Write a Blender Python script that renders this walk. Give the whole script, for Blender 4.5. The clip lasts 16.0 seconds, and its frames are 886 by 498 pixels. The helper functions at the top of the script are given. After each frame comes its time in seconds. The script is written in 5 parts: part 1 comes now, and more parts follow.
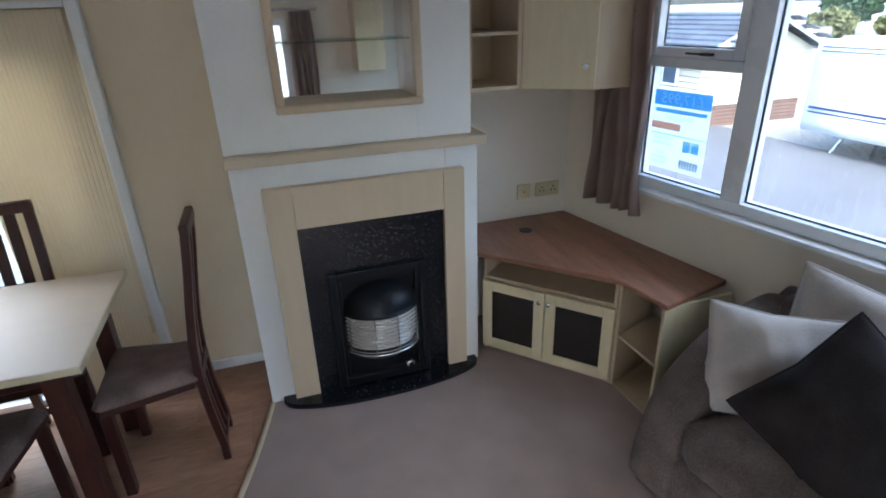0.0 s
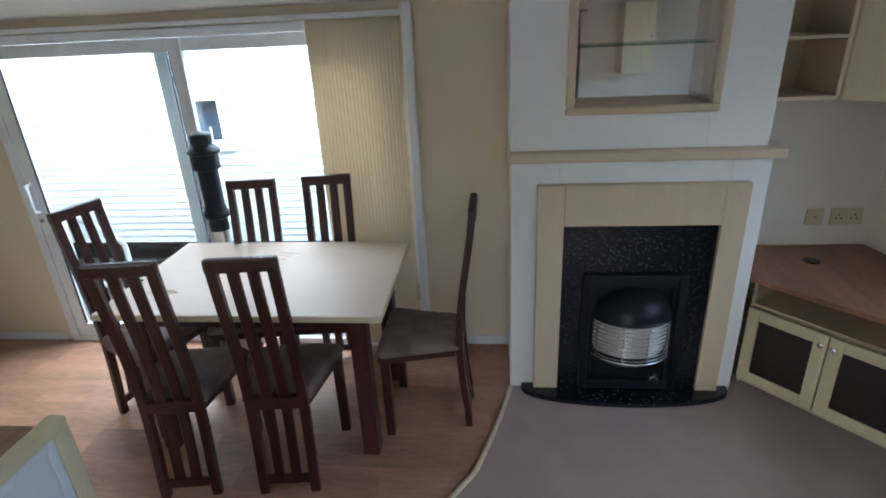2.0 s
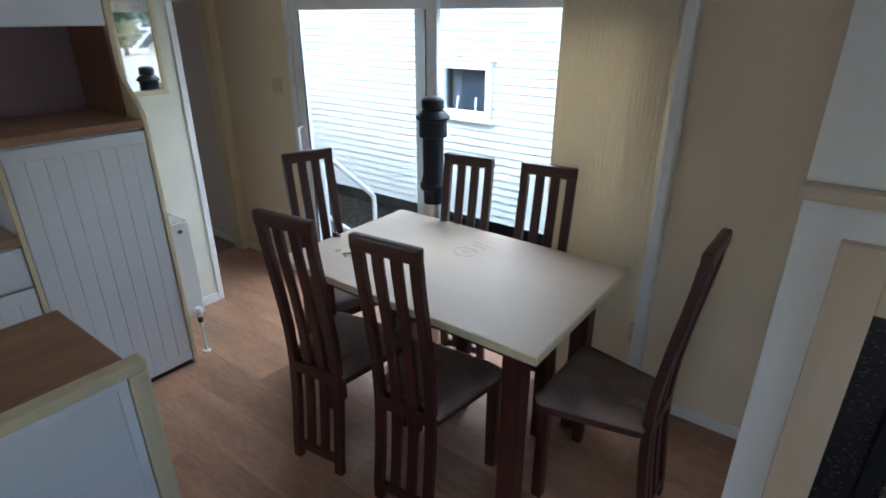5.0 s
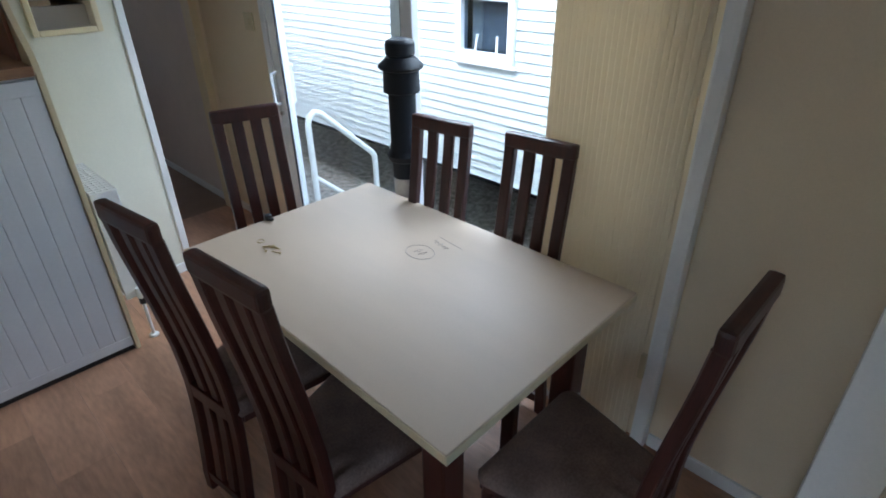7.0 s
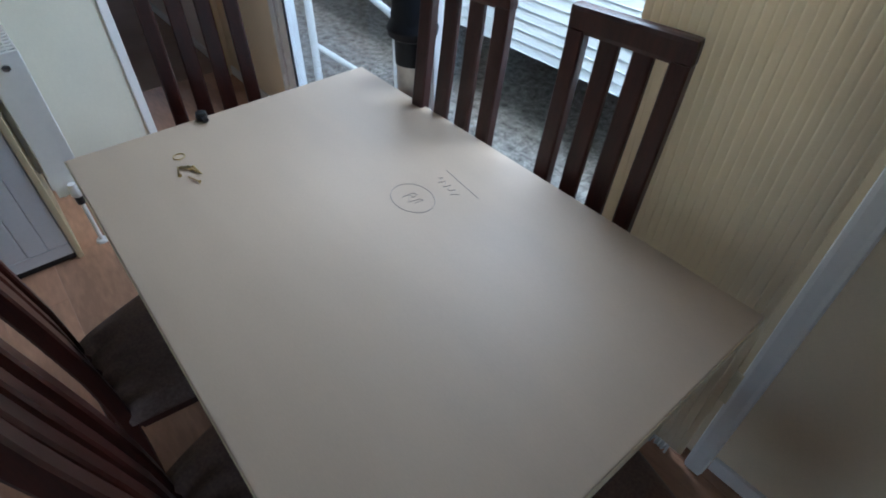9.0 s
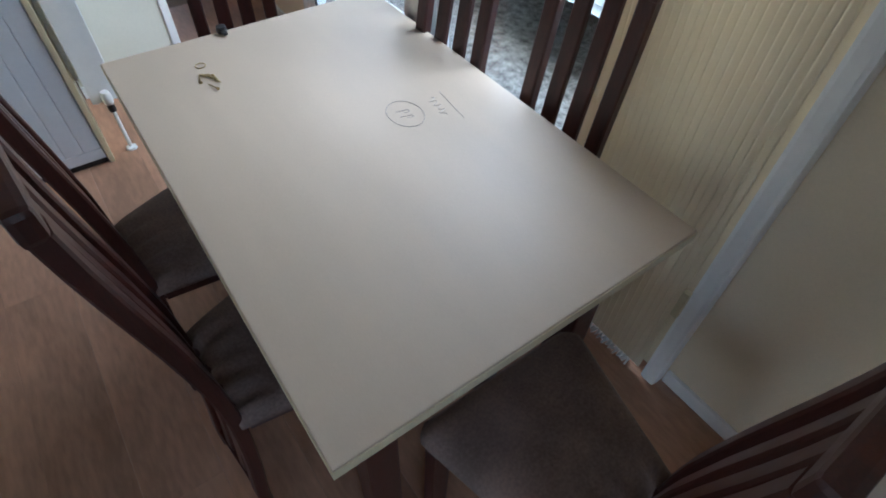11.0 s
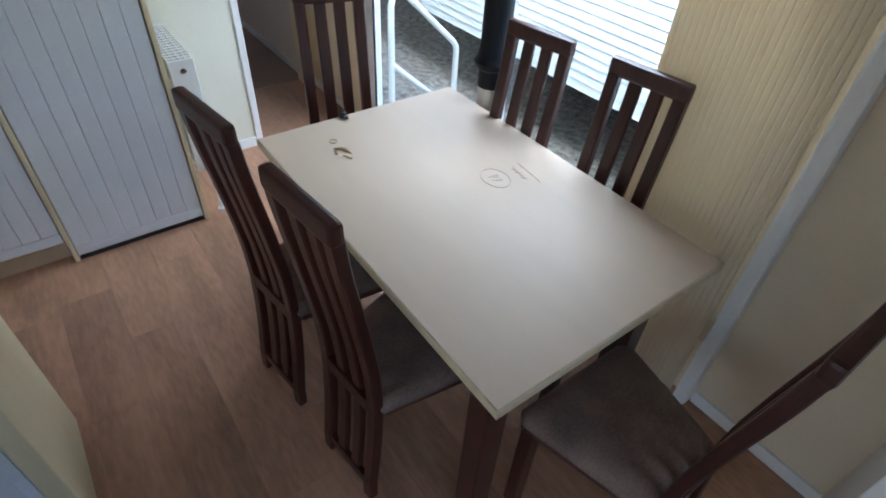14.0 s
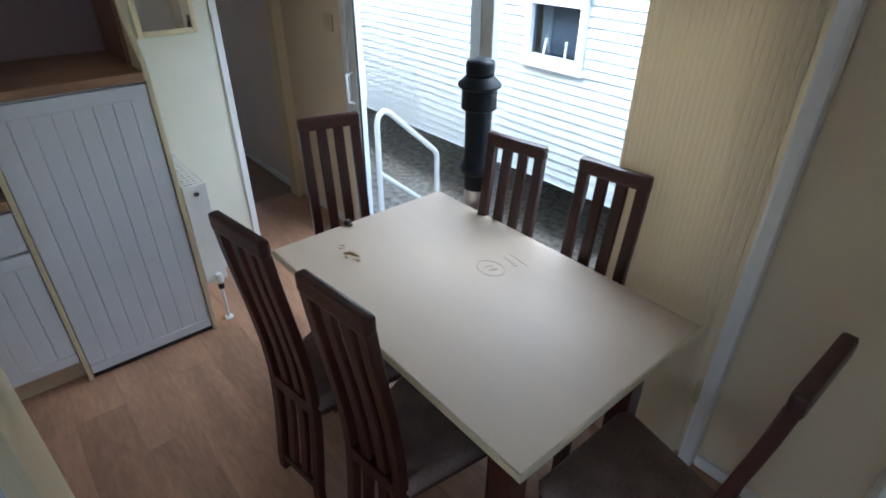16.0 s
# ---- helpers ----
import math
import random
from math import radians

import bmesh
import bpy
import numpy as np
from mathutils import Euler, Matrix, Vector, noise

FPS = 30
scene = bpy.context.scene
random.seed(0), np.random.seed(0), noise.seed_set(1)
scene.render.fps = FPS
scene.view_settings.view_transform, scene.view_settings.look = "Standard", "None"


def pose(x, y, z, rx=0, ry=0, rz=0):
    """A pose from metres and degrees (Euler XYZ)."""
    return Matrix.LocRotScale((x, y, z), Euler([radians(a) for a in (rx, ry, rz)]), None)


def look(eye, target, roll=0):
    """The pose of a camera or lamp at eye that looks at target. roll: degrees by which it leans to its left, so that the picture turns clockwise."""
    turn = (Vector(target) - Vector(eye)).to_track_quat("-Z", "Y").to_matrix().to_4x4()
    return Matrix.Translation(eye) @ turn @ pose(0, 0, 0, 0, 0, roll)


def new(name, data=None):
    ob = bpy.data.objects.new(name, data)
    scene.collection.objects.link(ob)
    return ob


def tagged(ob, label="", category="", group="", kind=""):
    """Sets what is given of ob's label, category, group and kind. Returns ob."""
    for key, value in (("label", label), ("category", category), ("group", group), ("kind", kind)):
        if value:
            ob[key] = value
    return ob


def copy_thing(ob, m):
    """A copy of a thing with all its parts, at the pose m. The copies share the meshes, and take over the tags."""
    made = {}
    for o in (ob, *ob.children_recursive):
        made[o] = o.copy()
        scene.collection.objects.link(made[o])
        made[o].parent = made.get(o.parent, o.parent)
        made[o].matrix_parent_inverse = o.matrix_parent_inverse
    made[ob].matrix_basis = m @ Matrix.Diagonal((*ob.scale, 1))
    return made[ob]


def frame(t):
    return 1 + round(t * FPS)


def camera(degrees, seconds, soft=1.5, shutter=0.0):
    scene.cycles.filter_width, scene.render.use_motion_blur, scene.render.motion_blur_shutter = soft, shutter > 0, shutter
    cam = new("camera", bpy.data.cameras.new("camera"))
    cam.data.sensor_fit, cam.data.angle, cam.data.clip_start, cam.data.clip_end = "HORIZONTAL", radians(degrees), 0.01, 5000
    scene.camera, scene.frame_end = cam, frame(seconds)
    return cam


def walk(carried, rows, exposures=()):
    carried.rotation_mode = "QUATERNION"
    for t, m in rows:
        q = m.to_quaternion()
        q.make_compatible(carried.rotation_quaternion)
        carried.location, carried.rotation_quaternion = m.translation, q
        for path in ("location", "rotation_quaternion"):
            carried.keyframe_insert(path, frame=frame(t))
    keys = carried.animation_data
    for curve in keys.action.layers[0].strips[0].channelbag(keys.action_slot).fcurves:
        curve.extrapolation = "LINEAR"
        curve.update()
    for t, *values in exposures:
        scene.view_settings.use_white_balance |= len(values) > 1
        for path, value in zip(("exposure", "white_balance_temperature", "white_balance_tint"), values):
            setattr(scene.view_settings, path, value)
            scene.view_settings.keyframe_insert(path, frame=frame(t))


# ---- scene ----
cam = camera(78.5, 16.0, soft=1.8)
PATH = [
    (0, (1.105, 1.062, 1.75), (1.66, 2.806, 0.943), -1.9),
    (0.5, (1.106, 1.078, 1.749), (1.575, 2.849, 0.948), -2.5),
    (1, (1.104, 1.098, 1.765), (1.34, 2.914, 0.959), -2.6),
    (1.5, (0.97, 1.072, 1.774), (0.963, 2.911, 0.986), -2.9),
    (2, (0.872, 1.029, 1.772), (0.673, 2.862, 0.996), -2.8),
    (2.5, (0.854, 1.022, 1.74), (0.475, 2.839, 0.993), -2.4),
    (3, (0.819, 1.07, 1.718), (0.262, 2.845, 0.984), -1.3),
    (3.5, (0.891, 1.162, 1.744), (0.082, 2.822, 0.978), -1.5),
    (3.7, (0.899, 1.173, 1.73), (0.03, 2.804, 0.967), -1.0),
    (6, (1.073, 1.981, 1.637), (-0.127, 3.327, 0.772), -0.7),
    (6.5, (1.046, 2.114, 1.621), (-0.172, 3.404, 0.697), -0.8),
    (7, (0.926, 2.284, 1.602), (-0.299, 3.523, 0.62), -0.8),
    (7.5, (0.841, 2.437, 1.557), (-0.376, 3.646, 0.529), -0.3),
    (8, (0.804, 2.629, 1.528), (-0.451, 3.75, 0.447), 0.1),
    (8.5, (0.611, 2.724, 1.493), (-0.606, 3.766, 0.295), 0.6),
    (9, (0.527, 2.778, 1.422), (-0.586, 3.728, 0.058), 1.1),
    (9.5, (0.532, 2.763, 1.378), (-0.499, 3.64, -0.095), 0.9),
    (12, (0.822, 2.721, 1.559), (-0.228, 3.5, 0.045), 3.9),
    (12.5, (0.845, 2.548, 1.578), (-0.236, 3.355, 0.101), 4.2),
    (13, (0.827, 2.443, 1.612), (-0.26, 3.287, 0.161), 4.7),
    (13.5, (0.769, 2.433, 1.638), (-0.342, 3.308, 0.225), 4.5),
    (14, (0.799, 2.331, 1.657), (-0.371, 3.269, 0.334), 3.9),
    (14.5, (0.852, 2.2, 1.68), (-0.337, 3.198, 0.42), 2.8),
    (15, (0.87, 2.203, 1.731), (-0.36, 3.247, 0.549), 1.6),
    (15.5, (0.872, 2.193, 1.742), (-0.399, 3.275, 0.64), 0.4),
    (16, (0.873, 2.188, 1.751), (-0.424, 3.297, 0.708), 0.4),
]
walk(cam, [(t, look(eye, target, roll)) for t, eye, target, roll in PATH], [(0.0, 2.95, 5450, 9), (2.0, 2.8, 5500, 9), (3.5, 2.48, 5500, 9), (6.0, 2.28, 5450, 9), (8.0, 2.22, 5450, 9), (9.0, 2.0, 5300, 9), (9.7, 2.15, 5300, 9), (12.5, 2.68, 5300, 9), (14.5, 2.55, 5450, 9), (16.0, 2.32, 5450, 9)])

# ---- world, sun, light ----
world = bpy.data.worlds.new("overcast_sky")
scene.world = world
world.use_nodes = True
wn = world.node_tree.nodes
sky = wn.new("ShaderNodeTexSky")
sky.sky_type = "NISHITA"
sky.sun_disc = False
sky.sun_elevation = radians(49)
sky.sun_rotation = radians(206)
sky.dust_density = 4.0
wn["Background"].inputs["Strength"].default_value = 0.14
world.node_tree.links.new(sky.outputs[0], wn["Background"].inputs["Color"])
sun = new("sun", bpy.data.lights.new("sun", "SUN"))
sun.data.energy = 0.45
sun.data.angle = radians(25)
sun.data.color = (1.0, 0.97, 0.92)
sun.matrix_world = look((-5, -10, 13), (0, 0, 0))
# added fill lamp above the patio door, boosting light from sky between the homes
gap = new("patio_skylight", bpy.data.lights.new("patio_skylight", "AREA"))
gap.data.shape = "RECTANGLE"
gap.data.size, gap.data.size_y = 2.4, 0.9
gap.data.energy = 19
gap.data.color = (0.93, 0.97, 1.0)
gap.matrix_world = look((-0.7, 4.35, 2.25), (-0.35, 3.1, 0.75))
# added fill lamp outside the front window, boosting open sky over the road
front = new("front_skylight", bpy.data.lights.new("front_skylight", "AREA"))
front.data.shape = "RECTANGLE"
front.data.size, front.data.size_y = 2.6, 1.2
front.data.energy = 9
front.data.color = (0.95, 0.98, 1.0)
front.matrix_world = look((4.6, 2.0, 2.75), (1.9, 2.9, 0.7))
# ---- materials ----
MATS = {}


def mat(name, col, rough=0.6, metal=0.0, var=0.06, scale=6.0, fine=90.0, bump=0.04, spec=0.5, col2=None, stretch=(1, 1, 1), coat=0.0, sheen=0.0, obj_var=0.0):
    """A surface with variation at two scales, fine relief and uneven gloss."""
    if name in MATS:
        return MATS[name]
    m = bpy.data.materials.new(name)
    m.use_nodes = True
    nt = m.node_tree
    N, L = nt.nodes, nt.links
    b = N["Principled BSDF"]
    tc = N.new("ShaderNodeTexCoord")
    mp = N.new("ShaderNodeMapping")
    mp.inputs["Scale"].default_value = stretch
    L.new(tc.outputs["Object"], mp.inputs["Vector"])
    n1 = N.new("ShaderNodeTexNoise")
    n1.inputs["Scale"].default_value = scale
    n1.inputs["Detail"].default_value = 6
    n2 = N.new("ShaderNodeTexNoise")
    n2.inputs["Scale"].default_value = fine
    n2.inputs["Detail"].default_value = 3
    L.new(mp.outputs[0], n1.inputs["Vector"])
    L.new(mp.outputs[0], n2.inputs["Vector"])
    mix = N.new("ShaderNodeMix")
    mix.data_type = "FLOAT"
    mix.inputs["Factor"].default_value = 0.4
    L.new(n1.outputs["Fac"], mix.inputs["A"])
    L.new(n2.outputs["Fac"], mix.inputs["B"])
    ramp = N.new("ShaderNodeValToRGB")
    c2 = col2 or tuple(min(1.0, c * (1 + var)) for c in col)
    c1 = tuple(c * (1 - var) for c in col)
    ramp.color_ramp.elements[0].position = 0.36
    ramp.color_ramp.elements[1].position = 0.64
    ramp.color_ramp.elements[0].color = (*c1, 1)
    ramp.color_ramp.elements[1].color = (*c2, 1)
    L.new(mix.outputs["Result"], ramp.inputs["Fac"])
    out = ramp.outputs["Color"]
    if obj_var:
        oi = N.new("ShaderNodeObjectInfo")
        hsv = N.new("ShaderNodeHueSaturation")
        mr = N.new("ShaderNodeMapRange")
        mr.inputs["To Min"].default_value = 1 - obj_var
        mr.inputs["To Max"].default_value = 1 + obj_var
        L.new(oi.outputs["Random"], mr.inputs["Value"])
        L.new(mr.outputs["Result"], hsv.inputs["Value"])
        L.new(out, hsv.inputs["Color"])
        out = hsv.outputs["Color"]
        add = N.new("ShaderNodeVectorMath")
        add.operation = "ADD"
        cmb = N.new("ShaderNodeMath")
        cmb.operation = "MULTIPLY"
        cmb.inputs[1].default_value = 37.0
        L.new(oi.outputs["Random"], cmb.inputs[0])
        L.new(mp.outputs[0], add.inputs[0])
        L.new(cmb.outputs[0], add.inputs[1])
        L.new(add.outputs[0], n1.inputs["Vector"])
        L.new(add.outputs[0], n2.inputs["Vector"])
    L.new(out, b.inputs["Base Color"])
    rr = N.new("ShaderNodeMapRange")
    rr.inputs["To Min"].default_value = max(0.02, rough - 0.08)
    rr.inputs["To Max"].default_value = min(1.0, rough + 0.08)
    L.new(n1.outputs["Fac"], rr.inputs["Value"])
    L.new(rr.outputs["Result"], b.inputs["Roughness"])
    b.inputs["Metallic"].default_value = metal
    b.inputs["Specular IOR Level"].default_value = spec
    b.inputs["Coat Weight"].default_value = coat
    b.inputs["Sheen Weight"].default_value = sheen
    if bump:
        bm = N.new("ShaderNodeBump")
        bm.inputs["Strength"].default_value = bump
        bm.inputs["Distance"].default_value = 0.01
        L.new(mix.outputs["Result"], bm.inputs["Height"])
        L.new(bm.outputs[0], b.inputs["Normal"])
    MATS[name] = m
    return m


def glass(name, tint=(0.95, 0.98, 0.98), rough=0.0):
    m = bpy.data.materials.new(name)
    m.use_nodes = True
    N, L = m.node_tree.nodes, m.node_tree.links
    N.remove(N["Principled BSDF"])
    tr = N.new("ShaderNodeBsdfTransparent")
    tr.inputs[0].default_value = (*tint, 1)
    gl = N.new("ShaderNodeBsdfGlossy")
    gl.inputs["Roughness"].default_value = rough
    fr = N.new("ShaderNodeLayerWeight")
    fr.inputs["Blend"].default_value = 0.5
    pw = N.new("ShaderNodeMath")
    pw.operation = "POWER"
    pw.inputs[1].default_value = 4.5
    sc = N.new("ShaderNodeMapRange")
    sc.inputs["To Min"].default_value = 0.03
    sc.inputs["To Max"].default_value = 0.8
    mx = N.new("ShaderNodeMixShader")
    L.new(fr.outputs["Facing"], pw.inputs[0])
    L.new(pw.outputs[0], sc.inputs["Value"])
    L.new(sc.outputs["Result"], mx.inputs[0])
    L.new(tr.outputs[0], mx.inputs[1])
    L.new(gl.outputs[0], mx.inputs[2])
    L.new(mx.outputs[0], N["Material Output"].inputs[0])
    return m


CREAM = mat("cream_wall_paper", (0.75, 0.64, 0.465), 0.75, var=0.035, scale=3, fine=160, bump=0.06)
BEIGEW = mat("warm_beige_wall_paper", (0.78, 0.70, 0.57), 0.75, var=0.035, scale=3, fine=160, bump=0.06)
WHITEW = mat("off_white_chimney_paint", (0.82, 0.80, 0.75), 0.65, var=0.03, scale=3, fine=150, bump=0.05)
CEIL = mat("ceiling_white_board", (0.78, 0.76, 0.70), 0.8, var=0.03, scale=4, fine=200, bump=0.08)
UPVC = mat("white_upvc", (0.80, 0.82, 0.84), 0.28, var=0.02, scale=4, fine=60, bump=0.0)
TRIM = mat("white_trim", (0.80, 0.80, 0.78), 0.4, var=0.03, scale=5, fine=60, bump=0.01)
MAPLE = mat("pale_maple_veneer", (0.60, 0.47, 0.31), 0.42, var=0.035, scale=3, fine=40, bump=0.015, stretch=(9, 9, 0.8))
MAPLEX = mat("pale_maple_veneer_across", (0.62, 0.50, 0.34), 0.42, var=0.035, scale=3, fine=40, bump=0.015, stretch=(0.8, 9, 9))
CREAMV = mat("cream_foil_door", (0.70, 0.60, 0.38), 0.38, var=0.05, scale=4, fine=50, bump=0.01, stretch=(6, 6, 1))
TABTOP = mat("beech_laminate_table_top", (0.565, 0.45, 0.33), 0.50, var=0.035, scale=5, fine=140, bump=0.01, stretch=(0.7, 3, 3))
DARKW = mat("dark_mahogany_stain", (0.048, 0.0115, 0.0075), 0.38, var=0.35, scale=4, fine=35, bump=0.02, stretch=(10, 10, 1.0), coat=0.08)
LEGW = mat("reddish_mahogany_leg", (0.062, 0.018, 0.012), 0.36, var=0.30, scale=4, fine=35, bump=0.02, stretch=(10, 10, 1.0), coat=0.2)
SEATF = mat("brown_suede_seat", (0.185, 0.125, 0.098), 0.72, var=0.34, scale=9, fine=160, bump=0.14, sheen=0.04, spec=0.35)
WALNUT = mat("walnut_worktop", (0.30, 0.145, 0.085), 0.36, var=0.28, scale=2.2, fine=16, bump=0.01, stretch=(9, 0.9, 9))
OAKTOP = mat("oak_worktop", (0.33, 0.185, 0.10), 0.40, var=0.22, scale=2.2, fine=16, bump=0.01, stretch=(9, 0.9, 9))
FLOORW = mat("oak_laminate_plank", (0.41, 0.23, 0.14), 0.42, var=0.24, scale=1.6, fine=14, bump=0.02, stretch=(1.1, 4.5, 4.5), obj_var=0.11)
CARPET = mat("taupe_carpet", (0.37, 0.28, 0.24), 0.95, var=0.10, scale=5, fine=420, bump=0.5, spec=0.1, sheen=0.2)
HALLC = mat("brown_hall_carpet", (0.30, 0.215, 0.165), 0.95, var=0.12, scale=5, fine=420, bump=0.5, spec=0.1)
GRAN = mat("black_granite_panel", (0.012, 0.014, 0.018), 0.22, var=0.3, scale=8, fine=60, bump=0.0)
BLACKM = mat("matt_black_metal", (0.006, 0.007, 0.009), 0.42, spec=0.3, var=0.2, scale=8, fine=90, bump=0.02)
FLUEM = mat("black_enamel_flue", (0.008, 0.010, 0.014), 0.50, spec=0.3, var=0.3, scale=9, fine=120, bump=0.02)
STEEL = mat("bright_steel", (0.66, 0.66, 0.65), 0.25, metal=1.0, var=0.08, scale=9, fine=70, bump=0.0)
SILVP = mat("silver_flue_pipe", (0.58, 0.57, 0.54), 0.38, metal=1.0, var=0.12, scale=9, fine=70, bump=0.0)
CERAM = mat("pale_gas_radiants", (0.60, 0.56, 0.50), 0.6, var=0.15, scale=30, fine=120, bump=0.05)
SOFAF = mat("mushroom_chenille", (0.125, 0.096, 0.080), 0.9, var=0.38, scale=9, fine=130, bump=0.55, spec=0.12, sheen=0.08)
CUSHL = mat("light_linen_cushion", (0.42, 0.375, 0.335), 0.9, var=0.14, scale=9, fine=260, bump=0.45, spec=0.15, sheen=0.3)
CUSHD = mat("charcoal_velvet_cushion", (0.026, 0.021, 0.020), 0.9, var=0.35, scale=6, fine=240, bump=0.2, spec=0.1, sheen=0.0)
CURT = mat("taupe_curtain_cloth", (0.43, 0.33, 0.28), 0.85, var=0.10, scale=6, fine=300, bump=0.15, spec=0.2)
BLINDM = mat("cream_slat_fabric", (0.84, 0.735, 0.54), 0.75, var=0.04, scale=4, fine=260, bump=0.08, stretch=(4, 4, 0.7))
KITD = mat("white_tongue_groove_door", (0.74, 0.75, 0.755), 0.42, var=0.03, scale=5, fine=80, bump=0.01)
MAUVE = mat("mauve_splash_panel", (0.29, 0.20, 0.21), 0.5, var=0.05, scale=4, fine=80, bump=0.02)
SOCK = mat("ivory_socket_plate", (0.62, 0.54, 0.34), 0.35, var=0.03, bump=0.0)
DARKG = mat("smoked_door_pane", (0.030, 0.024, 0.022), 0.18, var=0.1, bump=0.0)
SIDING = mat("white_vinyl_siding", (0.58, 0.635, 0.65), 0.5, var=0.03, scale=2, fine=60, bump=0.01)
SIDB = mat("beige_vinyl_siding", (0.62, 0.58, 0.46), 0.6, var=0.06, scale=2, fine=60, bump=0.02)
GRAVEL = mat("grey_brown_gravel", (0.33, 0.315, 0.28), 0.9, var=0.6, scale=16, fine=55, bump=0.9, spec=0.2)
ROAD = mat("worn_pale_tarmac", (0.11, 0.11, 0.115), 0.85, var=0.15, scale=1.2, fine=60, bump=0.2)
SLATE = mat("grey_slate_tiles", (0.075, 0.085, 0.105), 0.6, var=0.3, scale=5, fine=40, bump=0.1, obj_var=0.25)
# near-black for hidden parts, and for painted shade beneath the neighbouring home
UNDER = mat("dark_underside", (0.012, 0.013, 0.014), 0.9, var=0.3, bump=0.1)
LEAFM = mat("hedge_leaves", (0.035, 0.070, 0.030), 0.7, var=0.5, scale=3, fine=30, bump=0.1, obj_var=0.2)
BARK = mat("tree_bark", (0.10, 0.08, 0.06), 0.9, var=0.3, bump=0.3)
BRICKM = mat("buff_brick_pier", (0.17, 0.105, 0.08), 0.85, var=0.3, scale=12, fine=60, bump=0.2)
BLUEP = mat("blue_print", (0.36, 0.62, 0.86), 0.5, var=0.03, bump=0.0)
SALMON = mat("salmon_print", (0.80, 0.55, 0.45), 0.5, var=0.03, bump=0.0)
PAPER = mat("white_poster_paper", (0.84, 0.88, 0.90), 0.6, var=0.02, bump=0.0)
GREYP = mat("grey_print", (0.40, 0.47, 0.55), 0.6, var=0.03, bump=0.0)
BRASS = mat("dull_brass", (0.50, 0.38, 0.18), 0.35, metal=1.0, var=0.2, bump=0.0)
BLACKP = mat("black_plastic", (0.015, 0.015, 0.016), 0.4, var=0.1, bump=0.0)
PENCIL = mat("pencil_line", (0.34, 0.29, 0.26), 0.6, var=0.1, bump=0.0)
NAVY = mat("navy_stripe", (0.03, 0.05, 0.14), 0.4, var=0.05, bump=0.0)
GLASS = glass("clear_glass")
GLASSD = glass("dark_glass", (0.55, 0.60, 0.65))
for pm, share in ((PAPER, 0.88), (BLUEP, 0.88), (SALMON, 0.88), (GREYP, 0.88), (BLINDM, 0.22), (CURT, 0.5)):
    # thin print and blind cloth let daylight through
    pn, pl = pm.node_tree.nodes, pm.node_tree.links
    tl = pn.new("ShaderNodeBsdfTranslucent")
    pmx = pn.new("ShaderNodeMixShader")
    pmx.inputs[0].default_value = share
    src = pn["Principled BSDF"].inputs["Base Color"].links[0].from_socket
    pl.new(src, tl.inputs["Color"])
    pl.new(pn["Principled BSDF"].outputs[0], pmx.inputs[1])
    pl.new(tl.outputs[0], pmx.inputs[2])
    pl.new(pmx.outputs[0], pn["Material Output"].inputs[0])
mir = bpy.data.materials.new("mirror_silver")
mir.use_nodes = True
mir.node_tree.nodes["Principled BSDF"].inputs["Metallic"].default_value = 1.0
mir.node_tree.nodes["Principled BSDF"].inputs["Roughness"].default_value = 0.02
mir.node_tree.nodes["Principled BSDF"].inputs["Base Color"].default_value = (0.88, 0.89, 0.88, 1)
# black granite carries pale flecks
gn, gl_ = GRAN.node_tree.nodes, GRAN.node_tree.links
gv = gn.new("ShaderNodeTexVoronoi")
gv.inputs["Scale"].default_value = 42
gmap = gn.new("ShaderNodeMapping")
gmap.inputs["Rotation"].default_value = (0, radians(25), 0)
gmap.inputs["Scale"].default_value = (1, 1, 2.8)
gtc = gn.new("ShaderNodeTexCoord")
gl_.new(gtc.outputs["Object"], gmap.inputs[0])
gl_.new(gmap.outputs[0], gv.inputs["Vector"])
gr = gn.new("ShaderNodeValToRGB")
gr.color_ramp.elements[0].position, gr.color_ramp.elements[0].color = 0.10, (0.12, 0.125, 0.125, 1)
gr.color_ramp.elements[1].position, gr.color_ramp.elements[1].color = 0.24, (0.006, 0.007, 0.010, 1)
gl_.new(gv.outputs["Distance"], gr.inputs["Fac"])
gl_.new(gr.outputs["Color"], gn["Principled BSDF"].inputs["Base Color"])


# ---- shape helpers ----
def mesh_ob(name, bm, m, parent=None, smooth=False):
    me = bpy.data.meshes.new(name)
    bm.normal_update()
    bm.to_mesh(me)
    bm.free()
    me.materials.append(m)
    if smooth:
        for p in me.polygons:
            p.use_smooth = True
    ob = new(name, me)
    if parent:
        ob.parent = parent
    return ob


def add_box(bm, lo, hi, bev=0.0, m=None):
    """A box from corner to corner, with rounded edges, moved by m."""
    c = [(a + b) / 2 for a, b in zip(lo, hi)]
    s = [abs(b - a) for a, b in zip(lo, hi)]
    r = bmesh.ops.create_cube(bm, size=1, matrix=Matrix.Translation(c) @ Matrix.Diagonal((*s, 1)))
    vs = r["verts"]
    if bev:
        es = list({e for v in vs for e in v.link_edges})
        r2 = bmesh.ops.bevel(bm, geom=es, offset=min(bev, min(s) * 0.45), segments=2, affect="EDGES", profile=0.6)
        vs = list({v for f in r2["faces"] for v in f.verts} | {v for v in vs if v.is_valid})
    if m is not None:
        bmesh.ops.transform(bm, matrix=m, verts=vs)


def box(name, lo, hi, m, parent=None, bev=0.0, turn=None):
    bm = bmesh.new()
    add_box(bm, lo, hi, bev, turn)
    return mesh_ob(name, bm, m, parent)


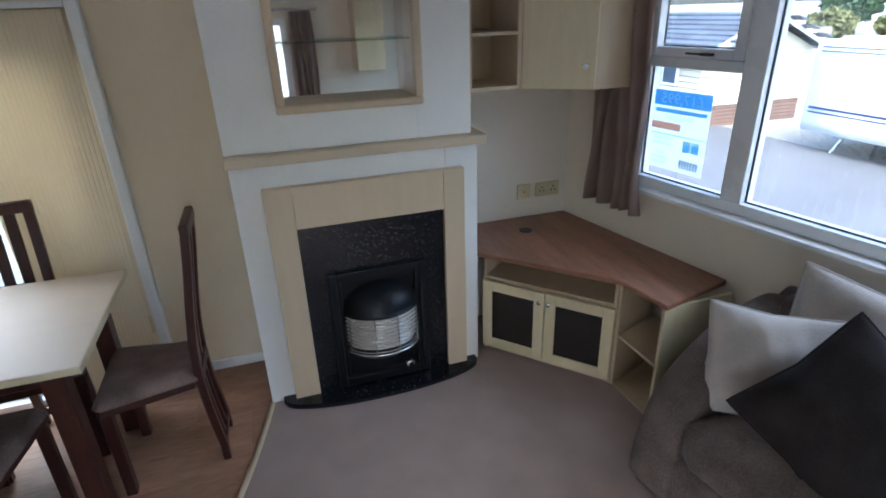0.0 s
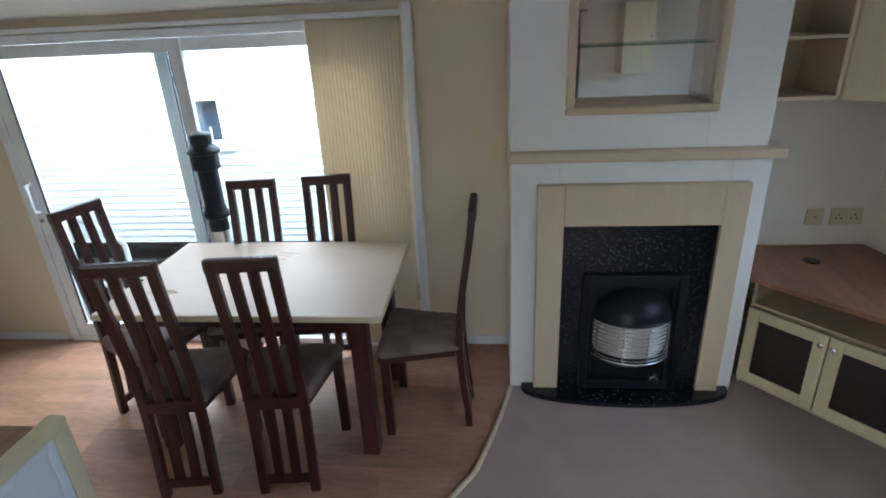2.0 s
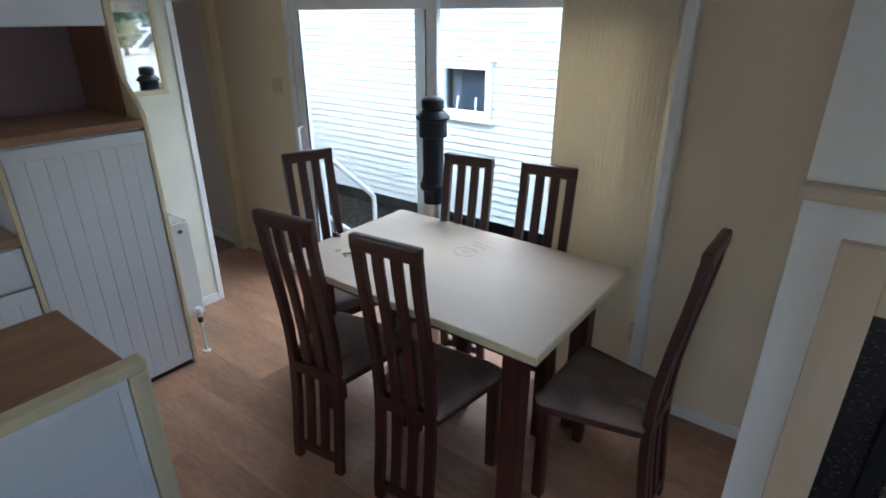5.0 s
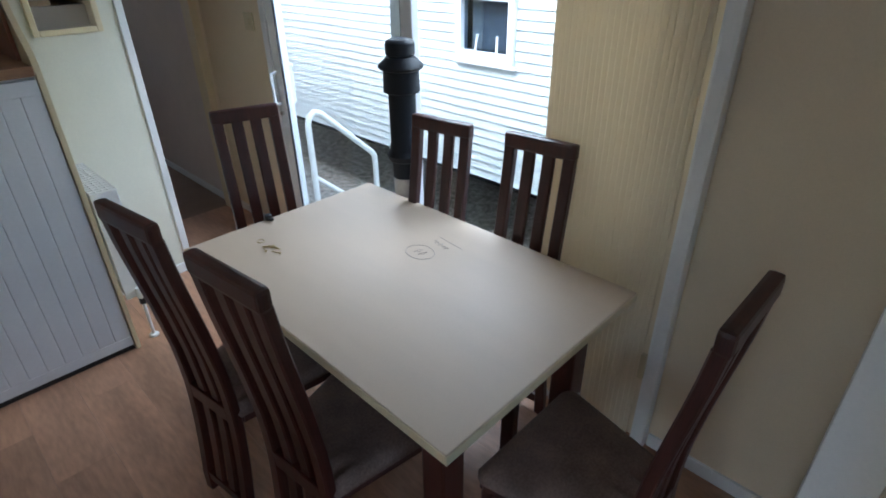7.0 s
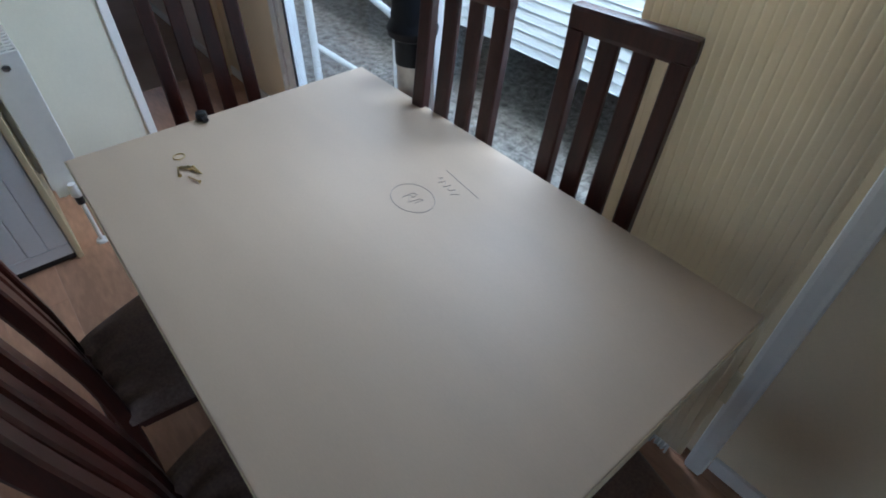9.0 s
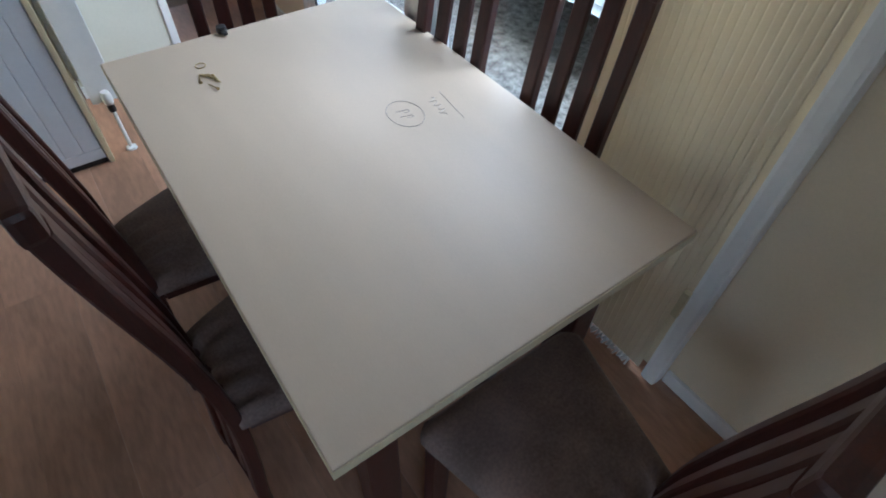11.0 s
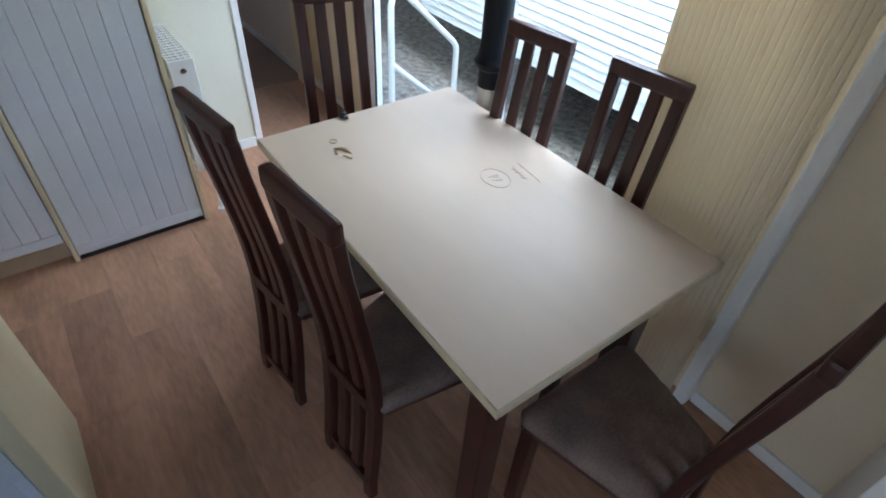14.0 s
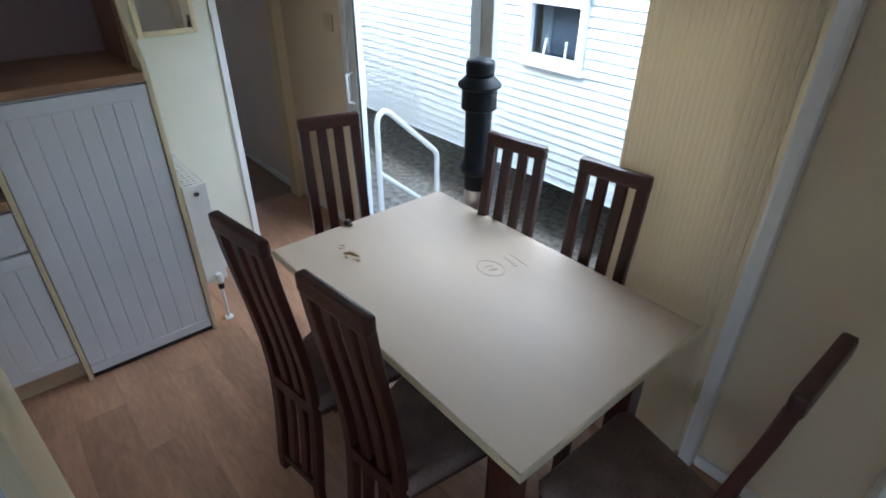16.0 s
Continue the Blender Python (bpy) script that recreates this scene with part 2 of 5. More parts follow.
def boxes(name, parts, m, parent=None, bev=0.0):
    bm = bmesh.new()
    for lo, hi in parts:
        add_box(bm, lo, hi, bev)
    return mesh_ob(name, bm, m, parent)


def prism(name, pts, z0, z1, m, parent=None, bev=0.0, axis="z"):
    """A plan outline raised from z0 to z1; axis y or x stands it up."""
    bm = bmesh.new()
    def P(a, b, c):
        return {"z": (a, b, c), "y": (a, c, b), "x": (c, a, b)}[axis]
    lo = [bm.verts.new(P(a, b, z0)) for a, b in pts]
    hi = [bm.verts.new(P(a, b, z1)) for a, b in pts]
    bm.faces.new(lo[::-1])
    bm.faces.new(hi)
    n = len(pts)
    for i in range(n):
        bm.faces.new((lo[i], lo[(i + 1) % n], hi[(i + 1) % n], hi[i]))
    bmesh.ops.recalc_face_normals(bm, faces=bm.faces)
    if bev:
        bmesh.ops.bevel(bm, geom=[e for e in bm.edges if e.calc_face_angle(0) > 0.5], offset=bev, segments=2, affect="EDGES")
    return mesh_ob(name, bm, m, parent)


def lathe(name, prof, at, m, parent=None, n=28, turn=None):
    """A turned shape from (radius, height) pairs."""
    bm = bmesh.new()
    rings = [[bm.verts.new((r * math.cos(2 * math.pi * i / n), r * math.sin(2 * math.pi * i / n), z)) for i in range(n)] for r, z in prof]
    for a, b in zip(rings, rings[1:]):
        for i in range(n):
            bm.faces.new((a[i], a[(i + 1) % n], b[(i + 1) % n], b[i]))
    bm.faces.new(rings[0][::-1])
    bm.faces.new(rings[-1])
    bmesh.ops.transform(bm, matrix=Matrix.Translation(at) @ (turn or Matrix()), verts=bm.verts)
    ob = mesh_ob(name, bm, m, parent, True)
    md = ob.modifiers.new("edges", "EDGE_SPLIT")
    md.split_angle = radians(40)
    return ob


def tube(name, pts, r, m, parent=None, cyclic=False, res=4):
    cu = bpy.data.curves.new(name, "CURVE")
    cu.dimensions = "3D"
    cu.bevel_depth = r
    cu.bevel_resolution = res
    cu.use_fill_caps = True
    sp = cu.splines.new("POLY")
    sp.points.add(len(pts) - 1)
    for p, q in zip(sp.points, pts):
        p.co = (*q, 1)
    sp.use_cyclic_u = cyclic
    tmp = bpy.data.objects.new(name, cu)
    me = bpy.data.meshes.new_from_object(tmp)
    bpy.data.objects.remove(tmp)
    bpy.data.curves.remove(cu)
    me.materials.clear()
    me.materials.append(m)
    for p in me.polygons:
        p.use_smooth = True
    ob = new(name, me)
    if parent:
        ob.parent = parent
    return ob


def empty(name, m, label, category, group=""):
    ob = new(name)
    ob.empty_display_size = 0.1
    ob.matrix_world = m
    return tagged(ob, label, category, group)


def structure(ob, label=""):
    return tagged(ob, label, "", "", "structure")


def letters(name, body, size, m, mt, parent):
    cu = bpy.data.curves.new(name, "FONT")
    cu.body = body
    cu.size = size
    cu.align_x = "CENTER"
    tmp = bpy.data.objects.new(name, cu)
    me = bpy.data.meshes.new_from_object(tmp)
    bpy.data.objects.remove(tmp)
    me.materials.clear()
    me.materials.append(mt)
    ob = new(name, me)
    ob.parent = parent
    ob.matrix_local = m
    return ob


# ---- the room shell ----
WY = 3.78        # inner face of the long wall with the patio door and the fire
OY = 0.12        # inner face of the opposite long wall
EX = -2.55       # inner face of the cross wall by the hall
T = 0.09
ZC, ZR = 1.86, 2.12   # ceiling at the walls and at the ridge
DL, DR, DT = -1.82, 0.40, 1.80   # patio opening
GZ = -0.52       # ground outside
BAY = 10.0        # the window wall stands slightly off square
CORNER = (2.745, WY)
BM = pose(CORNER[0], CORNER[1], 0, 0, 0, BAY)   # local x outwards, local -y along the wall


structure(boxes("wall_north", [((EX - T, WY, -0.1), (DL, WY + T, ZC + 0.045)), ((DL, WY, DT), (DR, WY + T, ZC + 0.045)), ((DL, WY, -0.1), (DR, WY + T, -0.005)), ((DR, WY, -0.1), (2.86, WY + T, ZC + 0.045))], CREAM), "cream papered long wall with the patio opening")
# opposite wall with a glazed door and an assumed window, out of view
structure(boxes("wall_south", [((EX - 3.2, OY - T, -0.1), (-1.7, OY, ZC + 0.045)), ((-1.7, OY - T, -0.1), (-1.0, OY, 1.05)), ((-1.7, OY - T, 1.62), (-1.0, OY, ZC + 0.045)), ((-1.0, OY - T, -0.1), (0.55, OY, ZC + 0.045)), ((0.55, OY - T, 1.72), (1.45, OY, ZC + 0.045)), ((0.55, OY - T, -0.1), (1.45, OY, 0.0)), ((1.45, OY - T, -0.1), (3.6, OY, ZC + 0.045))], BEIGEW), "cream papered long wall opposite the fire")
# window wall
WS, WT = 0.925, 1.85
W0, W1 = -0.48, -3.02
b = boxes("wall_east", [((0, W0, -0.1), (T, 0.06, ZC + 0.22)), ((0, W1, -0.1), (T, W0, WS)), ((0, W1, WT), (T, W0, ZC + 0.22)), ((0, -3.75, -0.1), (T, W1, ZC + 0.22))], BEIGEW)
b.matrix_world = BM
structure(b, "beige end wall under and around the front window")
structure(box("wall_corner", (2.022, WY - 0.004, 0.0), (2.743, WY, ZC + 0.04), mat("off_white_corner_paper", (0.78, 0.72, 0.62), 0.75, var=0.03, scale=3, fine=160, bump=0.05)), "off-white paper beside the chimney breast")
# cross wall with the hall doorway
HD0, HD1, HDT = 2.86, 3.745, 1.74
structure(boxes("wall_west", [((EX - T, HD1, 0), (EX, WY, ZC)), ((EX - T, HD0, HDT), (EX, HD1, ZC + 0.2)), ((EX - T, OY, 0), (EX, HD0, ZC + 0.25))], CREAM), "cream cross wall with an open doorway to the hall")
structure(boxes("door_frame_hall", [((EX - T - 0.01, HD1 - 0.035, 0), (EX + 0.012, HD1 + 0.012, HDT + 0.03)), ((EX - T - 0.01, HD0, HDT), (EX + 0.012, HD1 - 0.035, HDT + 0.03))], CREAMV, bev=0.004), "cream door lining")
structure(boxes("wall_hall", [((EX - 3.3, WY - 0.02, 0), (EX - T, WY + 0.06, ZC + 0.1)), ((EX - 3.3, HD0 - 0.1, 0), (EX - T, HD0 - 0.02, ZC + 0.1)), ((EX - 3.38, HD0 - 0.1, 0), (EX - 3.3, WY, 0.8)), ((EX - 3.38, HD0 - 0.1, 1.7), (EX - 3.3, WY, ZC + 0.1))], mat("mauve_hall_paper", (0.68, 0.60, 0.54), 0.75, var=0.04, bump=0.05)), "dull beige hall walls")
structure(box("floor_hall", (EX - 3.3, HD0 - 0.1, -0.05), (EX - T, WY, 0.002), HALLC), "brown carpet in the hall")
structure(boxes("baseboard_hall", [((EX - 3.3, WY - 0.034, 0.003), (EX - T, WY - 0.021, 0.05))], TRIM), "white skirting in the hall")
bm = bmesh.new()
for y0, z0, y1, z1 in ((OY - T, ZC, 1.95, ZR), (1.95, ZR, WY + T, ZC)):
    vs = [bm.verts.new(p) for p in ((-6, y0, z0), (3.45, y0, z0), (3.45, y1, z1), (-6, y1, z1))]
    us = [bm.verts.new((v.co.x, v.co.y, v.co.z + 0.06)) for v in vs]
    bm.faces.new(vs[::-1])
    bm.faces.new(us)
    for i in range(4):
        bm.faces.new((vs[i], vs[(i + 1) % 4], us[(i + 1) % 4], us[i]))
structure(mesh_ob("ceiling", bm, CEIL), "pale sloping ceiling boards")
structure(box("floor", (EX - T, OY - T, -0.12), (3.5, WY + T, -0.012), mat("dark_subfloor", (0.08, 0.055, 0.04), 0.8)), "dark floor base under the boards")
# end panel wall that carries the small mirror, beside the kitchen units
PX, PY0, PY1 = -1.97, 2.704, 3.18
structure(boxes("wall_panel", [((PX - 0.05, PY0, 0), (PX, PY1 - 0.035, 2.0))], mat("pale_green_white_panel", (0.72, 0.70, 0.58), 0.6, var=0.03, bump=0.04)), "cream panel wall beside the radiator")
structure(boxes("trim_panel", [((PX - 0.06, PY1 - 0.035, 0), (PX + 0.012, PY1, 1.98))], TRIM, bev=0.005), "off-white end post of the panel wall")
structure(box("baseboard_panel", (PX, PY0, 0), (PX + 0.012, PY1 - 0.036, 0.055), TRIM, bev=0.003), "white skirting")
# carpet with a curved edge, trimmed in pale wood
EDGE = [(0.935, 3.365), (0.905, 3.23), (0.845, 3.0), (0.775, 2.78), (0.66, 2.60), (0.55, 2.40), (0.40, 2.20), (0.20, 2.02), (-0.09, 1.93)]
CP = EDGE + [(-0.09, OY), (3.38, OY), (3.06, 2.0), (2.745, 3.78), (0.93, 3.78)]
structure(prism("floor_carpet", CP, -0.011, 0.006, CARPET), "taupe cut-pile carpet by the fire")
structure(tube("trim_carpet_edge", [(x, y, 0.005) for x, y in EDGE], 0.013, MAPLE), "rounded pale wood strip along the carpet")
structure(boxes("baseboard_north", [((0.483, WY - 0.012, 0.0), (0.934, WY, 0.055)), ((EX, WY - 0.012, 0.0), (DL - 0.05, WY, 0.05))], TRIM, bev=0.003), "white skirting")
# white upright strip beside the blind
structure(boxes("trim_strip", [((0.432, WY - 0.055, 0.0), (0.482, WY, ZC))], TRIM, bev=0.012), "rounded white upright strip beside the blind")
structure(boxes("trim_clip", [((0.419, WY - 0.070, 0.325), (0.438, WY - 0.0545, 0.425))], SOCK, bev=0.003), "small cream blind clip")

# ---- patio door ----
pd = empty("patio_door", pose(0, 0, 0), "white sliding patio door with two glass panels", "patio door")
boxes("outer_frame", [((DL, WY - 0.02, 0.0), (DL + 0.05, WY + 0.08, DT)), ((DR - 0.05, WY - 0.02, 0), (DR, WY + 0.08, DT)), ((DL + 0.05, WY - 0.02, DT - 0.045), (DR - 0.05, WY + 0.08, DT)), ((DL + 0.05, WY - 0.02, 0), (DR - 0.05, WY + 0.08, 0.035))], UPVC, pd, 0.004)
def sash(name, x0, x1, y, w=0.065):
    s = boxes(name, [((x0, y, 0.036), (x0 + w, y + 0.035, DT - 0.046)), ((x1 - w, y, 0.036), (x1, y + 0.035, DT - 0.046)), ((x0 + w, y, DT - 0.046 - w), (x1 - w, y + 0.035, DT - 0.046)), ((x0 + w, y, 0.036), (x1 - w, y + 0.035, 0.12))], UPVC, pd, 0.004)
    g = box("pane", (x0 + w, y + 0.014, 0.12), (x1 - w, y + 0.020, DT - 0.046 - w), GLASS, s)
    g.visible_shadow = False
    boxes("gasket", [((x0 + w, y + 0.004, 0.12), (x0 + w + 0.006, y + 0.013, DT - 0.112)), ((x1 - w - 0.006, y + 0.004, 0.12), (x1 - w, y + 0.013, DT - 0.112))], BLACKP, s)
    return s
s1 = sash("sliding_panel", DL + 0.052, -0.69, WY - 0.012)
sash("fixed_panel", -0.865, DR - 0.052, WY + 0.032)
tube("handle", [(-1.745, WY - 0.013, 0.86), (-1.745, WY - 0.05, 0.87), (-1.745, WY - 0.05, 1.02), (-1.745, WY - 0.013, 1.03)], 0.010, UPVC, s1)
lathe("lock", [(0.011, 0), (0.011, 0.012)], (-1.745, WY - 0.012, 0.81), STEEL, s1, 12, pose(0, 0, 0, 90))
structure(boxes("trim_pelmet", [((DL - 0.08, WY - 0.05, DT + 0.005), (0.431, WY, DT + 0.03))], TRIM, bev=0.004), "slim white head rail above the patio door")
# vertical blind gathered to one side
bl = empty("vertical_blind", pose(0, 0, 0), "cream vertical slat blind stacked beside the glass", "blind")
sl = None
for i in range(24):
    x = -0.018 + i * 0.0186
    bm = bmesh.new()
    w, d = 0.0184, 0.0010
    q = [bm.verts.new((w * (k / 4 - 0.5), 0.0, 0)) for k in range(5)]
    u = [bm.verts.new((v.co.x, v.co.y, 1)) for v in q]
    for k in range(4):
        bm.faces.new((q[k], q[k + 1], u[k + 1], u[k]))
    if sl is None:
        sl = mesh_ob("slat", bm, BLINDM, bl, True)
        sl.modifiers.new("thick", "SOLIDIFY").thickness = d
        o = sl
    else:
        bm.free()
        o = sl.copy()
        scene.collection.objects.link(o)
    o.matrix_local = pose(x, WY - 0.055 + 0.0003 * (i % 2), 0.03, 0, 0, 0.25 * math.sin(i * 1.7)) @ Matrix.Diagonal((1, 1, DT - 0.03, 1))
pts = [(-0.025 + 0.0020 * k, WY - 0.055 + 0.018 * math.sin(k * 1.9), 0.022 + 0.010 * math.sin(k * 1.1)) for k in range(205)]
tube("bead_chain", pts, 0.0035, mat("clear_plastic_beads", (0.55, 0.55, 0.52), 0.3, bump=0.0), bl, res=1)

# ---- fireplace ----
FX0, FX1, FY = 0.935, 2.020, 3.37
cb = empty("chimney_breast", pose(0, 0, 0), "off-white chimney breast with a mantel shelf", "chimney breast")
NX0, NX1, NZ0 = 1.188, 1.742, 1.41
boxes("upper_wall", [((0.93, FY, 1.236), (NX0, WY - 0.002, ZC + 0.06)), ((NX1, FY, 1.236), (1.99, WY - 0.002, ZC + 0.06)), ((NX0, FY, 1.236), (NX1, WY - 0.002, NZ0)), ((NX0, FY + 0.14, NZ0), (NX1, WY - 0.002, ZC + 0.06))], WHITEW, cb, 0.002)
boxes("lower_wall", [((FX0, FY, 0.0), (1.146, WY - 0.002, 1.186)), ((1.862, FY, 0.0), (FX1, WY - 0.002, 1.186)), ((1.146, FY, 0.905), (1.862, WY - 0.002, 1.186)), ((1.146, FY + 0.1, 0.0), (1.862, WY - 0.002, 0.905))], WHITEW, cb, 0.003)
boxes("mantel_shelf", [((FX0 - 0.012, FY - 0.055, 1.192), (FX1 + 0.03, WY - 0.25, 1.235))], MAPLEX, cb, 0.009)
mf = empty("mirror_niche", pose(0, 0, 0), "maple-framed mirror niche with one glass shelf", "mirror")
boxes("frame", [((NX0 - 0.03, FY - 0.018, NZ0 - 0.028), (NX1 + 0.03, FY + 0.012, NZ0 + 0.006)), ((NX0 - 0.03, FY - 0.018, NZ0 + 0.006), (NX0 + 0.006, FY + 0.012, ZC)), ((NX1 - 0.006, FY - 0.018, NZ0 + 0.006), (NX1 + 0.03, FY + 0.012, ZC))], MAPLE, mf, 0.010)
boxes("lining", [((NX0, FY + 0.012, NZ0), (NX0 + 0.006, FY + 0.134, ZC)), ((NX1 - 0.006, FY + 0.012, NZ0), (NX1, FY + 0.134, ZC)), ((NX0 + 0.006, FY + 0.012, NZ0), (NX1 - 0.006, FY + 0.134, NZ0 + 0.006))], MAPLE, mf)
box("mirror_glass", (NX0, FY + 0.135, NZ0), (NX1, FY + 0.139, ZC), mir, mf)
box("glass_shelf", (NX0 + 0.007, FY + 0.03, 1.645), (NX1 - 0.007, FY + 0.13, 1.651), glass("green_edge_glass", (0.80, 0.90, 0.86)), mf, 0.001)
fs = empty("fire_surround", pose(0, 0, 0), "pale maple fire surround with black granite back panel", "fireplace")
SY = 3.325
boxes("wood_surround", [((1.050, SY, 0.03), (1.168, FY - 0.001, 1.09)), ((1.838, SY, 0.03), (1.940, FY - 0.001, 1.09)), ((1.168, SY, 0.902), (1.838, FY - 0.001, 1.09))], MAPLE, fs, 0.004)
boxes("granite_panel", [((1.168, SY + 0.022, 0.03), (1.275, FY + 0.09, 0.902)), ((1.735, SY + 0.022, 0.03), (1.838, FY + 0.09, 0.902)), ((1.275, SY + 0.022, 0.63), (1.735, FY + 0.09, 0.902)), ((1.275, FY + 0.06, 0.03), (1.735, FY + 0.09, 0.63))], GRAN, fs)
hp = [(0.99, 3.37), (0.99, 3.335)] + [(1.495 + 0.50 * math.cos(a), 3.330 - 0.118 * math.sin(a)) for a in [math.pi * (1 - k / 24) for k in range(25)]] + [(2.0, 3.335), (2.0, 3.37)]
prism("hearth", hp, 0.004, 0.032, GRAN, fs, 0.004)
gf = empty("gas_fire", pose(1.5035, SY + 0.016, 0.038) @ Matrix.Diagonal((1.065, 1, 1, 1)), "black gas fire with domed hood and chrome grille", "gas fire")
boxes("trim_frame", [((-0.22, -0.022, 0.0), (-0.185, 0.03, 0.625)), ((0.185, -0.022, 0.0), (0.22, 0.03, 0.625)), ((-0.185, -0.022, 0.585), (0.185, 0.03, 0.625)), ((-0.185, -0.022, 0.0), (0.185, 0.03, 0.05))], BLACKM, gf, 0.008)
boxes("trim_step", [((-0.185, -0.010, 0.05), (-0.165, 0.05, 0.585)), ((0.165, -0.010, 0.05), (0.185, 0.05, 0.585)), ((-0.165, -0.010, 0.56), (0.165, 0.05, 0.585))], BLACKM, gf, 0.005)
box("back_plate", (-0.165, 0.012, 0.05), (0.165, 0.045, 0.56), BLACKM, gf, 0.004)
bm = bmesh.new()
bmesh.ops.create_uvsphere(bm, u_segments=28, v_segments=16, radius=1)
bmesh.ops.bisect_plane(bm, geom=bm.verts[:] + bm.edges[:] + bm.faces[:], plane_co=(0, 0, 0), plane_no=(0, 0, -1), clear_outer=True)
bmesh.ops.transform(bm, matrix=Matrix.Translation((0, 0.03, 0.325)) @ Matrix.Diagonal((0.178, 0.15, 0.145, 1)), verts=bm.verts)
mesh_ob("hood", bm, BLACKM, gf, True)
bm = bmesh.new()
bmesh.ops.create_uvsphere(bm, u_segments=28, v_segments=16, radius=1)
bmesh.ops.bisect_plane(bm, geom=bm.verts[:] + bm.edges[:] + bm.faces[:], plane_co=(0, 0, 0), plane_no=(0, 0, 1), clear_outer=True)
bmesh.ops.transform(bm, matrix=Matrix.Translation((0, 0.03, 0.155)) @ Matrix.Diagonal((0.17, 0.14, 0.11, 1)), verts=bm.verts)
mesh_ob("lower_bowl", bm, BLACKM, gf, True)
arc = [math.pi * (1.03 + 0.94 * k / 20) for k in range(21)]
for i in range(9):
    z = 0.15 + i * 0.0205
    r = 0.176 + 0.006 * math.sin(i * 0.4)
    tube("grille_bar", [(r * math.cos(a), 0.028 + 0.155 * math.sin(a), z) for a in arc], 0.0028, STEEL, gf, res=2)
tube("grille_base", [(0.178 * math.cos(a), 0.026 + 0.16 * math.sin(a), 0.138) for a in arc], 0.006, STEEL, gf, res=2)
for k in (3, 8, 12, 17):
    a = arc[k]
    tube("grille_post", [(0.178 * math.cos(a), 0.028 + 0.157 * math.sin(a), 0.138), (0.178 * math.cos(a), 0.028 + 0.157 * math.sin(a), 0.325)], 0.003, STEEL, gf, res=2)
pq = [(0.160 * math.cos(a), 0.030 + 0.132 * math.sin(a)) for a in arc]
prism("radiant_plaque", pq + [(0.93 * x, 0.93 * (y_ - 0.03) + 0.03) for x, y_ in pq[::-1]], 0.155, 0.315, CERAM, gf)
for i in range(7):
    tube("radiant_rib", [(0.161 * math.cos(a), 0.030 + 0.134 * math.sin(a), 0.172 + i * 0.021) for a in arc], 0.0035, CERAM, gf, res=2)
for o in gf.children:
    if o.name.split(".")[0].split("_")[0] in ("hood", "lower", "grille", "radiant"):
        o.location.z = 0.080
        o.scale.x = 1.0
lathe("control_knob", [(0.024, 0), (0.026, 0.006), (0.020, 0.02), (0.012, 0.024)], (0.115, -0.026, 0.075), STEEL, gf, 18, pose(0, 0, 0, 90))
lathe("control_face", [(0.013, 0.024), (0.012, 0.03)], (0.115, -0.026, 0.075), BLACKM, gf, 18, pose(0, 0, 0, 90))

# ---- corner television unit ----
tv = empty("corner_unit", pose(0, 0, 0), "maple corner television unit with walnut top", "cabinet")
TZ = 0.625
e1 = BM @ Vector((0, -1.10, 0))
TOP = [(2.028, 3.385), (2.504, 2.86), (2.54, 2.60), (e1.x - 0.004, e1.y), (2.733, 3.766), (2.028, 3.766)]
prism("top", TOP, TZ - 0.024, TZ, WALNUT, tv, 0.003)
def between(p, q, s):
    return (p[0] + (q[0] - p[0]) * s, p[1] + (q[1] - p[1]) * s)
A_, B_ = Vector((2.075, 3.445)), Vector((2.535, 2.915))
ang = math.degrees(math.atan2(B_.y - A_.y, B_.x - A_.x))
FW = (B_ - A_).length
fm = pose(A_.x, A_.y, 0, 0, 0, ang)     # local x along the door front, local -y out
cabin = [boxes("body", [((0.0, 0.02, 0.0), (0.016, 0.34, TZ - 0.025)), ((FW - 0.016, 0.02, 0.0), (FW, 0.34, TZ - 0.025)), ((0.016, 0.02, 0.44), (FW - 0.016, 0.34, 0.456)), ((0.016, 0.02, 0.012), (FW - 0.016, 0.34, 0.03)), ((0.016, 0.33, 0.03), (FW - 0.016, 0.34, TZ - 0.025))], MAPLE, tv, 0.002)]
for i in range(2):
    x0 = 0.003 + i * FW / 2
    x1 = x0 + FW / 2 - 0.006
    d = boxes("door", [((x0, 0, 0.035), (x0 + 0.055, 0.018, 0.435)), ((x1 - 0.055, 0, 0.035), (x1, 0.018, 0.435)), ((x0 + 0.055, 0, 0.035), (x1 - 0.055, 0.018, 0.09)), ((x0 + 0.055, 0, 0.38), (x1 - 0.055, 0.018, 0.435))], CREAMV, tv, 0.003)
    box("pane", (x0 + 0.053, 0.007, 0.088), (x1 - 0.053, 0.012, 0.382), DARKG, d)
    kx = x1 - 0.022 if i == 0 else x0 + 0.022
    lathe("knob", [(0.005, 0), (0.006, 0.008), (0.012, 0.014), (0.012, 0.020), (0.006, 0.024)], (kx, 0, 0.385), STEEL, d, 14, pose(0, 0, 0, 90))
    cabin.append(d)
for o in cabin:
    o.matrix_local = fm
box("side_panel", (2.552, 2.622, 0.0), (2.90, 2.638, TZ - 0.025), CREAMV, tv, 0.001)
for z in (0.012, 0.29):
    prism("open_shelf", [(2.555, 2.90), (2.557, 2.64), (2.90, 2.64), (2.83, 3.0)], z, z + 0.016, MAPLE, tv, 0.001)
prism("divider", [(2.557, 2.91), (2.83, 3.03), (2.83, 3.046), (2.553, 2.926)], 0.0, TZ - 0.025, MAPLE, tv)
